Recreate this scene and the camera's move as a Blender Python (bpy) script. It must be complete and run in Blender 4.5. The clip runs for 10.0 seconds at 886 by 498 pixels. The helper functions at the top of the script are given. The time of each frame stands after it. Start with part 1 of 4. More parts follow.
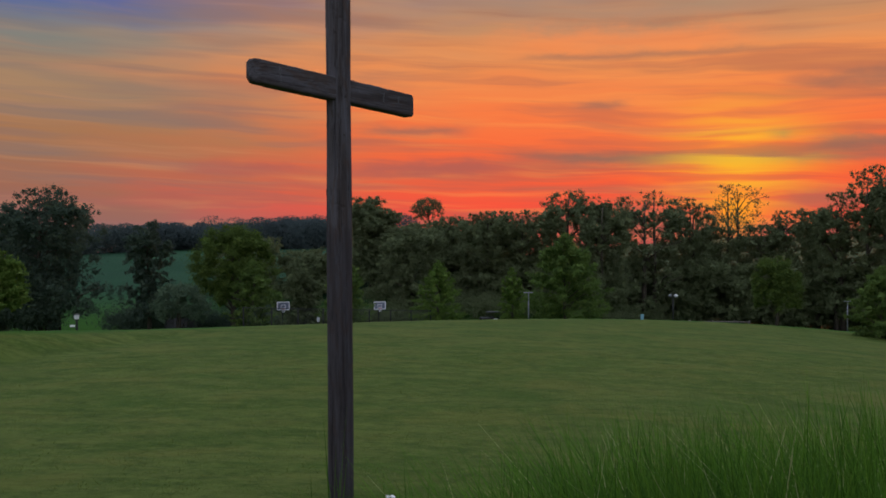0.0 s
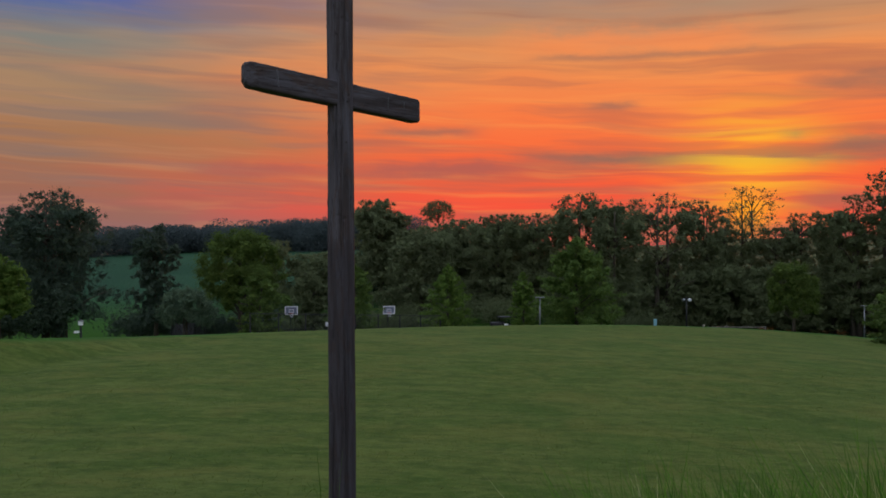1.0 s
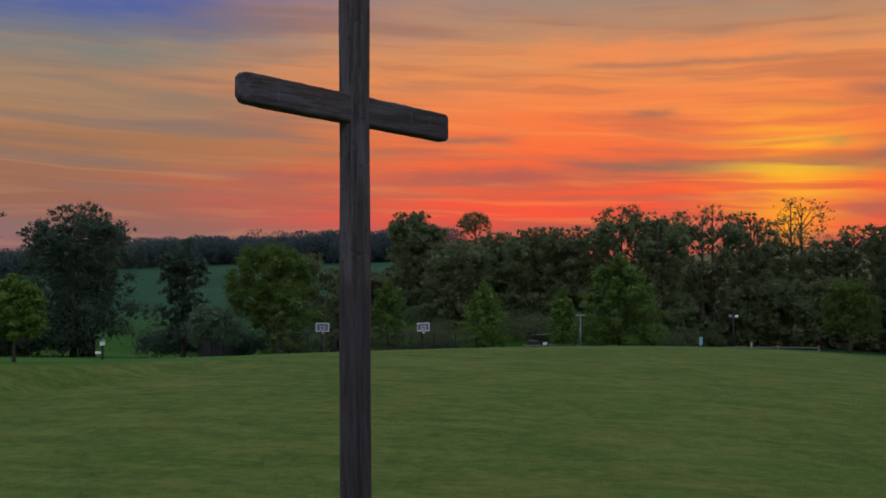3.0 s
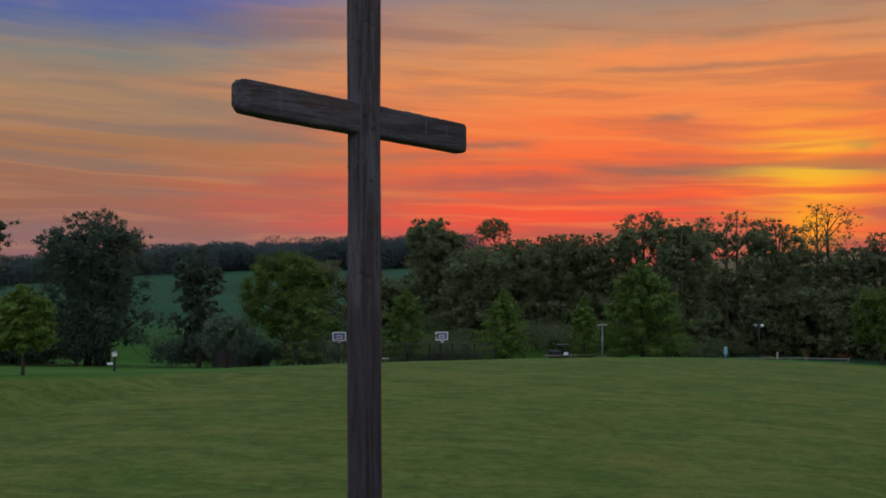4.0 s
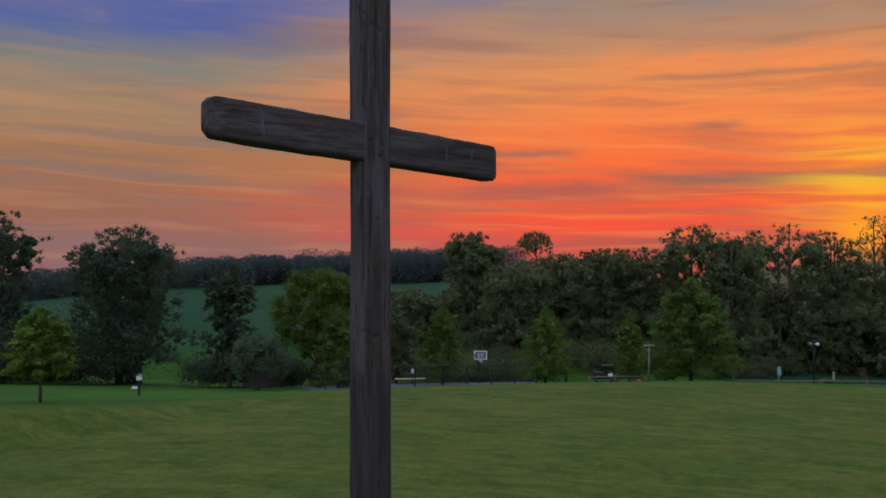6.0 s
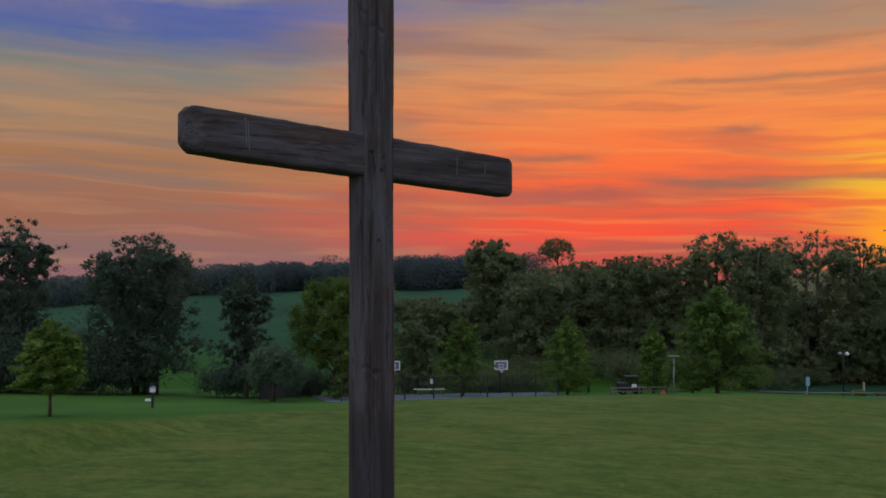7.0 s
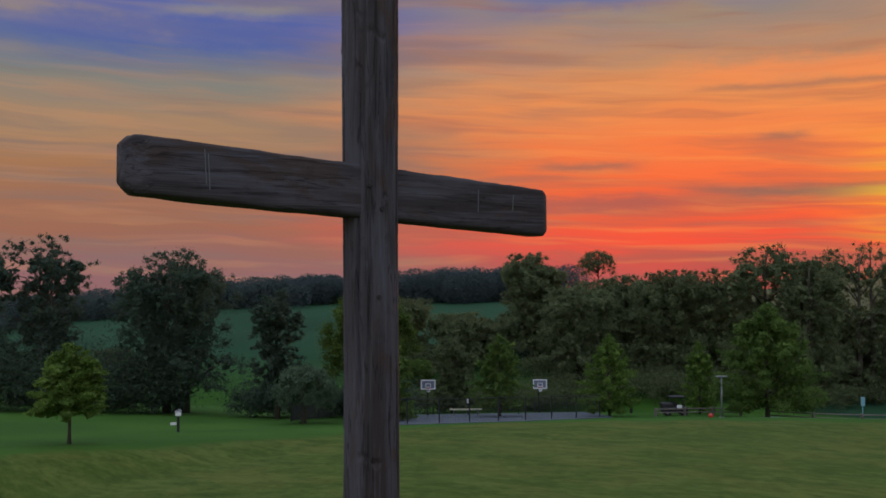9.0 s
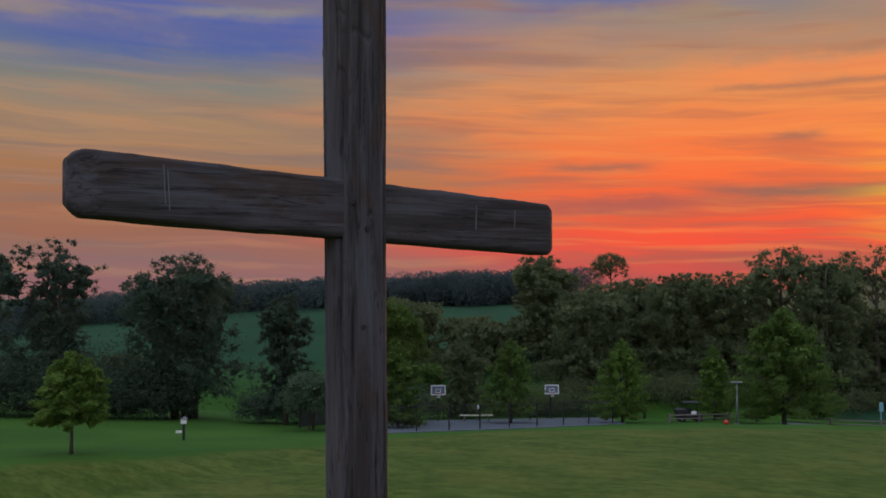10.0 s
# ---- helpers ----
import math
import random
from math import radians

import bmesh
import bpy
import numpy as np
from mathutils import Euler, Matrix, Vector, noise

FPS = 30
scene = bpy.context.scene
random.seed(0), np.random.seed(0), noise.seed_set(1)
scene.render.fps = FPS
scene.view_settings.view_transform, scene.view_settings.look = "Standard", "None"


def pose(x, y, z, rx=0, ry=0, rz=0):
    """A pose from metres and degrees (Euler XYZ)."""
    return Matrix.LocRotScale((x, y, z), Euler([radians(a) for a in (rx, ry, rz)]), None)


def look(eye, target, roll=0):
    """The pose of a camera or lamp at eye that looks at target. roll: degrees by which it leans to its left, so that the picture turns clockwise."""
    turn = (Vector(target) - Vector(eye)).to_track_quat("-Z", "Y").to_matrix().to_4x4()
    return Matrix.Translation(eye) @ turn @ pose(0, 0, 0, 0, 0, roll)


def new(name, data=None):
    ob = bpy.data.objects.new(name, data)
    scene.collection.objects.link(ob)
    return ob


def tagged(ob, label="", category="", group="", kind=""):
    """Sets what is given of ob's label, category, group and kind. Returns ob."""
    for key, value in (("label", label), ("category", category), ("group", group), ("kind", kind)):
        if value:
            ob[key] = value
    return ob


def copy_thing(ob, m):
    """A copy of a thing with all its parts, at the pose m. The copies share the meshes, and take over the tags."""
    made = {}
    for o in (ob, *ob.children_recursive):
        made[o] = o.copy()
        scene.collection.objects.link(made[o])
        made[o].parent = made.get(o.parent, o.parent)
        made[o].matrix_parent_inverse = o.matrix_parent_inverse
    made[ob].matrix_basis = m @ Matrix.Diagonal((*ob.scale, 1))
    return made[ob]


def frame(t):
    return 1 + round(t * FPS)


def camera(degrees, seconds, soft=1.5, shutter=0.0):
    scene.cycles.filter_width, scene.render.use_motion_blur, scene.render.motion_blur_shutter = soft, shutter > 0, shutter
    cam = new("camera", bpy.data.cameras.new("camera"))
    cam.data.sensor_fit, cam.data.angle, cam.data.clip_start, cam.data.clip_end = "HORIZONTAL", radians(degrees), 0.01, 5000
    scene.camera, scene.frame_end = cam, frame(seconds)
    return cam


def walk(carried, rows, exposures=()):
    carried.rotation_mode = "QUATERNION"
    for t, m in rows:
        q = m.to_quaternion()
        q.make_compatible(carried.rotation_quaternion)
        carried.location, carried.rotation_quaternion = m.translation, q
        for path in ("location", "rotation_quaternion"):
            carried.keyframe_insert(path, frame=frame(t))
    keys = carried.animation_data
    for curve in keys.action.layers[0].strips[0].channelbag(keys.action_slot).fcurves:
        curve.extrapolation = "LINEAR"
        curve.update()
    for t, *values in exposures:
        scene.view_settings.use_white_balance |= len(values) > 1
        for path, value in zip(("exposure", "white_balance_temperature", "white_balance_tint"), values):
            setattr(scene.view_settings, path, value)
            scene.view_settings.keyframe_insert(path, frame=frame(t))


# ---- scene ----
cam = camera(52.1, 10.0, soft=1.7)
PATH = [
    (0, (-7.263, -12.099, 3.454), (-1.118, -4.211, 3.301), -0.24),
    (0.5, (-7.016, -11.812, 3.548), (-0.909, -3.895, 3.395), -0.23),
    (1, (-6.733, -11.496, 3.637), (-0.682, -3.535, 3.494), -0.21),
    (1.5, (-6.425, -11.138, 3.727), (-0.442, -3.126, 3.606), -0.18),
    (2, (-6.106, -10.761, 3.824), (-0.203, -2.690, 3.725), -0.15),
    (2.5, (-5.762, -10.346, 3.929), (0.046, -2.207, 3.853), -0.12),
    (4, (-4.863, -9.134, 4.236), (0.679, -0.810, 4.234), -0.06),
    (4.5, (-4.567, -8.749, 4.338), (0.884, -0.365, 4.361), -0.05),
    (5, (-4.258, -8.371, 4.434), (1.095, 0.076, 4.483), -0.05),
    (5.5, (-3.955, -8.004, 4.541), (1.299, 0.504, 4.614), -0.07),
    (7, (-3.104, -6.933, 4.822), (1.844, 1.756, 4.979), -0.13),
    (7.5, (-2.871, -6.589, 4.915), (1.975, 2.156, 5.098), -0.16),
    (8, (-2.635, -6.260, 5.009), (2.107, 2.542, 5.226), -0.19),
    (8.5, (-2.415, -5.968, 5.101), (2.231, 2.884, 5.340), -0.22),
    (9, (-2.209, -5.682, 5.184), (2.359, 3.211, 5.443), -0.26),
    (9.5, (-2.008, -5.427, 5.268), (2.492, 3.500, 5.537), -0.31),
    (10, (-1.811, -5.178, 5.341), (2.635, 3.775, 5.613), -0.36),
]
UNIT = 1.4   # metres to one unit of the plan in which the place is drawn below
walk(cam, [(t, look(tuple(UNIT * c for c in eye), tuple(UNIT * c for c in target), roll)) for t, eye, target, roll in PATH])

# ---------------------------------------------------------------- light
SUN_AZ, SUN_EL = 55.8, 1.4
lamp = bpy.data.lights.new("sun", "SUN")
lamp.energy, lamp.angle, lamp.color = 0.6, radians(3.0), (1.0, 0.45, 0.18)
sun = new("sun", lamp)
sun.matrix_world = look((math.sin(radians(SUN_AZ)) * 300, math.cos(radians(SUN_AZ)) * 300, 300 * math.tan(radians(SUN_EL + 2.0))), (0, 0, 0))


def srgb(r, g, b, a=1.0):
    return tuple(((c / 255) / 12.92 if c <= 10 else ((c / 255 + 0.055) / 1.055) ** 2.4) for c in (r, g, b)) + (a,)


class Nodes:
    """A small writer of node trees."""

    def __init__(self, tree):
        self.tree = tree
        tree.nodes.clear()

    def add(self, kind, **settings):
        n = self.tree.nodes.new(kind)
        for key, value in settings.items():
            if key == "operation":
                n.operation = value
            elif key == "blend_type":
                n.blend_type = value
            elif key == "data_type":
                n.data_type = value
            elif key == "feature":
                n.feature = value
        return n

    def put(self, socket, value):
        if hasattr(value, "is_output"):
            self.tree.links.new(value, socket)
        else:
            socket.default_value = value

    def math(self, op, a, b=0.0, c=0.0, clamp=False):
        n = self.add("ShaderNodeMath", operation=op)
        n.use_clamp = clamp
        for s, v in zip(n.inputs, (a, b, c)):
            self.put(s, v)
        return n.outputs[0]

    def mix(self, fac, a, b, blend="MIX"):
        n = self.add("ShaderNodeMixRGB", blend_type=blend)
        for s, v in zip(n.inputs, (fac, a, b)):
            self.put(s, v)
        return n.outputs[0]

    def step(self, value, lo, hi):
        n = self.add("ShaderNodeMapRange")
        n.interpolation_type = "SMOOTHSTEP"
        for s, v in zip(n.inputs[:5], (value, lo, hi, 0.0, 1.0)):
            self.put(s, v)
        return n.outputs[0]

    def ramp(self, value, stops):
        n = self.add("ShaderNodeValToRGB")
        el = n.color_ramp.elements
        while len(el) < len(stops):
            el.new(0.5)
        for e, (pos, col) in zip(el, stops):
            e.position, e.color = pos, col
        self.put(n.inputs[0], value)
        return n.outputs[0]

    def noise(self, vector, scale, detail=3.0, rough=0.55, distort=0.0):
        n = self.add("ShaderNodeTexNoise")
        if vector is not None:
            self.put(n.inputs["Vector"], vector)
        n.inputs["Scale"].default_value, n.inputs["Detail"].default_value = scale, detail
        n.inputs["Roughness"].default_value, n.inputs["Distortion"].default_value = rough, distort
        return n.outputs["Fac"]

    def combine(self, x, y, z=0.0):
        n = self.add("ShaderNodeCombineXYZ")
        for s, v in zip(n.inputs, (x, y, z)):
            self.put(s, v)
        return n.outputs[0]

    def split(self, v):
        n = self.add("ShaderNodeSeparateXYZ")
        self.put(n.inputs[0], v)
        return n.outputs


# sunset sky: bands of cloud over a red horizon, blue higher up and away from the sun
world = bpy.data.worlds.new("world")
scene.world = world
world.use_nodes = True
N = Nodes(world.node_tree)
wx, wy, wz = N.split(N.add("ShaderNodeTexCoord").outputs["Generated"])
az = N.math("MULTIPLY", N.math("ARCTAN2", wx, wy), 57.2958)
el = N.math("MULTIPLY", N.math("ARCSINE", wz), 57.2958)
off = N.math("SUBTRACT", az, SUN_AZ)
off = N.math("SUBTRACT", N.math("PINGPONG", N.math("ADD", off, 360.0), 180.0), 0.0)  # 0..180 from the sun
signed = N.math("SUBTRACT", az, SUN_AZ)
lift = N.math("MULTIPLY_ADD", signed, 0.035, el)
warp = N.noise(N.combine(N.math("MULTIPLY", signed, 0.05), N.math("MULTIPLY", lift, 0.25), 3.0), 1.0, 3.0)
wob = N.math("SUBTRACT", warp, 0.5)
lift2 = N.math("MULTIPLY_ADD", wob, 2.2, lift)
e20 = N.math("DIVIDE", N.math("MULTIPLY_ADD", wob, 4.5, el), 25.0, clamp=True)
warm = N.ramp(e20, [(0.0, srgb(190, 86, 80)), (0.06, srgb(246, 84, 62)), (0.17, srgb(252, 98, 56)), (0.30, srgb(248, 124, 68)), (0.42, srgb(238, 146, 84)), (0.52, srgb(196, 140, 100)), (0.62, srgb(150, 132, 122)), (0.72, srgb(118, 122, 150)), (1.0, srgb(92, 104, 156))])
cool = N.ramp(e20, [(0.0, srgb(146, 104, 106)), (0.10, srgb(156, 106, 86)), (0.25, srgb(166, 118, 84)), (0.38, srgb(166, 132, 102)), (0.46, srgb(128, 128, 122)), (0.53, srgb(100, 112, 146)), (0.60, srgb(86, 100, 164)), (0.75, srgb(96, 108, 160)), (1.0, srgb(86, 98, 150))])
side = N.step(N.math("MULTIPLY_ADD", wob, 30.0, off), 14.0, 42.0)
sky = N.mix(side, warm, cool)
# long level streaks of cloud, broad and fine
streak = N.noise(N.combine(N.math("MULTIPLY", signed, 0.045), N.math("MULTIPLY", lift2, 0.75), 11.0), 1.0, 4.0, 0.5, 0.1)
dark = N.math("MULTIPLY", N.step(streak, 0.47, 0.66), 0.50)
sky = N.mix(dark, sky, N.mix(side, srgb(154, 100, 84), srgb(134, 116, 108)))
low_sky = N.math("SUBTRACT", 1.0, N.math("MULTIPLY", N.step(el, 9.0, 14.0), 0.7))
fine = N.noise(N.combine(N.math("MULTIPLY", signed, 0.07), N.math("MULTIPLY", lift2, 1.6), 5.0), 1.0, 4.0, 0.52, 0.15)
sky = N.mix(N.math("MULTIPLY", N.math("MULTIPLY", N.step(fine, 0.48, 0.70), 0.30), low_sky), sky, N.mix(side, srgb(255, 158, 82), srgb(200, 142, 104)))
thin = N.noise(N.combine(N.math("MULTIPLY", signed, 0.10), N.math("MULTIPLY", lift2, 3.4), 8.0), 1.0, 5.0, 0.6, 0.1)
sky = N.mix(N.math("MULTIPLY", N.math("MULTIPLY", N.step(thin, 0.50, 0.74), 0.16), low_sky), sky, N.mix(side, srgb(176, 100, 78), srgb(150, 112, 98)))
high = N.noise(N.combine(N.math("MULTIPLY", signed, 0.05), N.math("MULTIPLY", lift2, 0.55), 21.0), 1.0, 3.0, 0.45, 0.2)
sky = N.mix(N.math("MULTIPLY", N.math("MULTIPLY", N.step(high, 0.46, 0.70), 0.6), N.step(el, 10.0, 14.0)), sky, srgb(168, 146, 118))
bars = N.noise(N.combine(N.math("MULTIPLY", signed, 0.075), N.math("MULTIPLY", lift2, 1.05), 31.0), 1.0, 4.0, 0.52, 0.2)
sky = N.mix(N.math("MULTIPLY", N.math("MULTIPLY", N.step(bars, 0.50, 0.68), 0.34), low_sky), sky, N.mix(side, srgb(146, 96, 84), srgb(126, 110, 108)))
# single streaks of cloud: bearing from and to, height, half thickness, rise, colour, strength
GREY, ROSE, AMBER, BLUE, PALE = srgb(132, 104, 92), srgb(178, 96, 84), srgb(255, 142, 78), srgb(78, 96, 160), srgb(150, 142, 128)
STREAKS = [
    (41.0, 58.0, 11.7, 0.9, 0.0, AMBER, 0.6), (42.0, 59.0, 10.9, 0.22, 0.0, GREY, 0.5), (42.0, 65.0, 4.6, 0.36, -0.02, GREY, 0.75),
    (31.0, 43.0, 4.2, 0.5, 0.02, ROSE, 0.75), (21.0, 30.0, 4.1, 0.42, 0.0, ROSE, 0.7), (57.5, 59.5, 5.9, 0.3, 0.0, GREY, 0.8),
    (59.5, 66.0, 5.3, 0.5, 0.02, GREY, 0.75), (32.5, 40.0, 6.5, 0.32, 0.0, GREY, 0.6), (46.0, 50.0, 8.0, 0.3, 0.02, GREY, 0.6),
    (19.0, 31.0, 2.3, 0.4, 0.0, ROSE, 0.6), (0.0, 21.0, 14.5, 1.1, 0.02, BLUE, 0.75), (30.0, 42.0, 16.7, 0.8, 0.0, BLUE, 0.5), (9.0, 19.0, 15.9, 0.35, 0.04, PALE, 0.6),
    (57.3, 64.0, 2.1, 0.7, 0.0, ROSE, 0.7), (58.5, 66.0, 8.9, 0.5, 0.0, GREY, 0.5),
]
ragged = N.noise(N.combine(N.math("MULTIPLY", az, 0.35), N.math("MULTIPLY", el, 0.9), 2.0), 1.0, 4.0, 0.6)
for az0, az1, height, thick, rise, tint, strength in STREAKS:
    mid = (az0 + az1) / 2
    level = N.math("MULTIPLY_ADD", N.math("SUBTRACT", az, mid), -rise, N.math("MULTIPLY_ADD", N.math("SUBTRACT", ragged, 0.5), 2.4 * thick, N.math("SUBTRACT", el, height)))
    across = N.math("POWER", 2.718, N.math("MULTIPLY", N.math("POWER", N.math("DIVIDE", level, thick), 2.0), -1.0))
    along = N.step(N.math("ADD", N.math("ABSOLUTE", N.math("SUBTRACT", az, mid)), N.math("MULTIPLY", ragged, 2.0)), (az1 - az0) * 0.62 + 1.0, (az1 - az0) * 0.3)
    sky = N.mix(N.math("MULTIPLY", N.math("MULTIPLY", across, along), strength), sky, tint)
# light round the sun
glow = N.math("POWER", 2.718, N.math("MULTIPLY", N.math("ADD", N.math("POWER", N.math("DIVIDE", signed, 4.2), 2.0), N.math("POWER", N.math("DIVIDE", N.math("SUBTRACT", el, 4.4), 3.0), 2.0)), -1.0))
glow = N.math("MULTIPLY", glow, N.math("MULTIPLY_ADD", N.step(bars, 0.60, 0.42), 0.75, 0.25))
sky = N.mix(N.math("MULTIPLY", glow, 0.80), sky, srgb(255, 196, 44))
core = N.math("POWER", 2.718, N.math("MULTIPLY", N.math("ADD", N.math("POWER", N.math("DIVIDE", signed, 1.3), 2.0), N.math("POWER", N.math("DIVIDE", N.math("SUBTRACT", el, 1.3), 1.4), 2.0)), -1.0))
sky = N.mix(N.math("MULTIPLY", core, 0.9), sky, srgb(255, 164, 38))
# high sky overhead and away from the sun
sky = N.mix(N.step(el, 19.0, 50.0), sky, (0.84, 0.95, 1.16, 1))
sky = N.mix(N.math("MULTIPLY", N.step(off, 75.0, 125.0), N.step(el, -1.0, 22.0)), sky, (0.86, 0.92, 1.08, 1))
sky = N.mix(N.step(el, -0.5, -4.0), sky, srgb(60, 64, 48))
back = N.add("ShaderNodeBackground")
N.put(back.inputs[0], sky)
back.inputs[1].default_value = 1.0
out = N.add("ShaderNodeOutputWorld")
N.tree.links.new(back.outputs[0], out.inputs[0])


# ---------------------------------------------------------------- materials
def material(name, build, rough=0.9, spec=0.3, metal=0.0):
    m = bpy.data.materials.new(name)
    m.use_nodes = True
    n = Nodes(m.node_tree)
    bsdf = n.add("ShaderNodeBsdfPrincipled")
    bsdf.inputs["Roughness"].default_value = rough
    bsdf.inputs["Specular IOR Level"].default_value = spec
    bsdf.inputs["Metallic"].default_value = metal
    o = n.add("ShaderNodeOutputMaterial")
    n.tree.links.new(bsdf.outputs[0], o.inputs[0])
    build(n, bsdf)
    return m


def bump(n, bsdf, height, strength=0.4, distance=0.01):
    b = n.add("ShaderNodeBump")
    b.inputs["Strength"].default_value, b.inputs["Distance"].default_value = strength, distance
    n.put(b.inputs["Height"], height)
    n.put(bsdf.inputs["Normal"], b.outputs[0])


def position(n):
    """The place of a point in plan units."""
    k = n.add("ShaderNodeVectorMath", operation="SCALE")
    n.put(k.inputs[0], n.add("ShaderNodeNewGeometry").outputs["Position"])
    k.inputs["Scale"].default_value = 1 / UNIT
    return k.outputs[0]


def local(n):
    return n.add("ShaderNodeTexCoord").outputs["Object"]


def scaled(n, v, x, y, z):
    a = n.split(v)
    return n.combine(n.math("MULTIPLY", a[0], x), n.math("MULTIPLY", a[1], y), n.math("MULTIPLY", a[2], z))


def leaf_paint(dark, light, speck):
    def build(n, bsdf):
        isl = n.add("ShaderNodeNewGeometry").outputs["Random Per Island"]
        obj = n.add("ShaderNodeObjectInfo").outputs["Random"]
        big = n.noise(position(n), 0.8, 2.0)
        col = n.mix(n.step(n.math("MULTIPLY_ADD", n.math("SUBTRACT", big, 0.5), 1.2, isl), 0.1, 0.9), dark, light)
        col = n.mix(n.math("GREATER_THAN", isl, 0.93), col, speck)
        col = n.mix(n.math("MULTIPLY", obj, 0.15), col, (0.09, 0.12, 0.04, 1))
        n.put(bsdf.inputs["Base Color"], col)
        tr = n.add("ShaderNodeBsdfTranslucent")
        n.put(tr.inputs[0], col)
        mx = n.add("ShaderNodeMixShader")
        mx.inputs[0].default_value = 0.5
        n.tree.links.new(bsdf.outputs[0], mx.inputs[1])
        n.tree.links.new(tr.outputs[0], mx.inputs[2])
        n.tree.links.new(mx.outputs[0], [k for k in n.tree.nodes if k.type == "OUTPUT_MATERIAL"][0].inputs[0])
    return build


LEAF_DARK = material("leaf_dark", leaf_paint((0.129, 0.159, 0.084, 1), (0.146, 0.179, 0.088, 1), (0.158, 0.194, 0.089, 1)), 0.85, 0.08)
# field trees: leaf_dark made darker and bluer, their shade put into the colour
LEAF_FIELD_SHADED = material("leaf_field_shaded", leaf_paint((0.062, 0.094, 0.074, 1), (0.074, 0.110, 0.077, 1), (0.089, 0.130, 0.077, 1)), 0.85, 0.08)
LEAF_ROUND = material("leaf_round", leaf_paint((0.070, 0.117, 0.028, 1), (0.103, 0.158, 0.032, 1), (0.138, 0.199, 0.036, 1)), 0.75, 0.12)
LEAF_MID = material("leaf_mid", leaf_paint((0.092, 0.157, 0.043, 1), (0.133, 0.211, 0.048, 1), (0.164, 0.243, 0.054, 1)), 0.75, 0.12)
LEAF_FRESH = material("leaf_fresh", leaf_paint((0.084, 0.158, 0.029, 1), (0.158, 0.252, 0.049, 1), (0.205, 0.299, 0.068, 1)), 0.7, 0.15)
LEAF_GREY = material("leaf_grey", leaf_paint((0.076, 0.124, 0.081, 1), (0.113, 0.168, 0.101, 1), (0.138, 0.190, 0.115, 1)), 0.75, 0.12)
# far woods: bluish leaves, the haze of distance mixed into their colour
LEAF_FAR_HAZE = material("leaf_far_haze", leaf_paint((0.069, 0.094, 0.106, 1), (0.085, 0.115, 0.120, 1), (0.099, 0.127, 0.127, 1)), 0.85, 0.08)


def bark_paint(n, bsdf):
    v = scaled(n, local(n), 9, 9, 2)
    f = n.noise(v, 2.0, 4.0)
    n.put(bsdf.inputs["Base Color"], n.mix(f, (0.03, 0.024, 0.018, 1), (0.10, 0.085, 0.065, 1)))
    bump(n, bsdf, f, 0.6, 0.02)


BARK = material("bark", bark_paint)


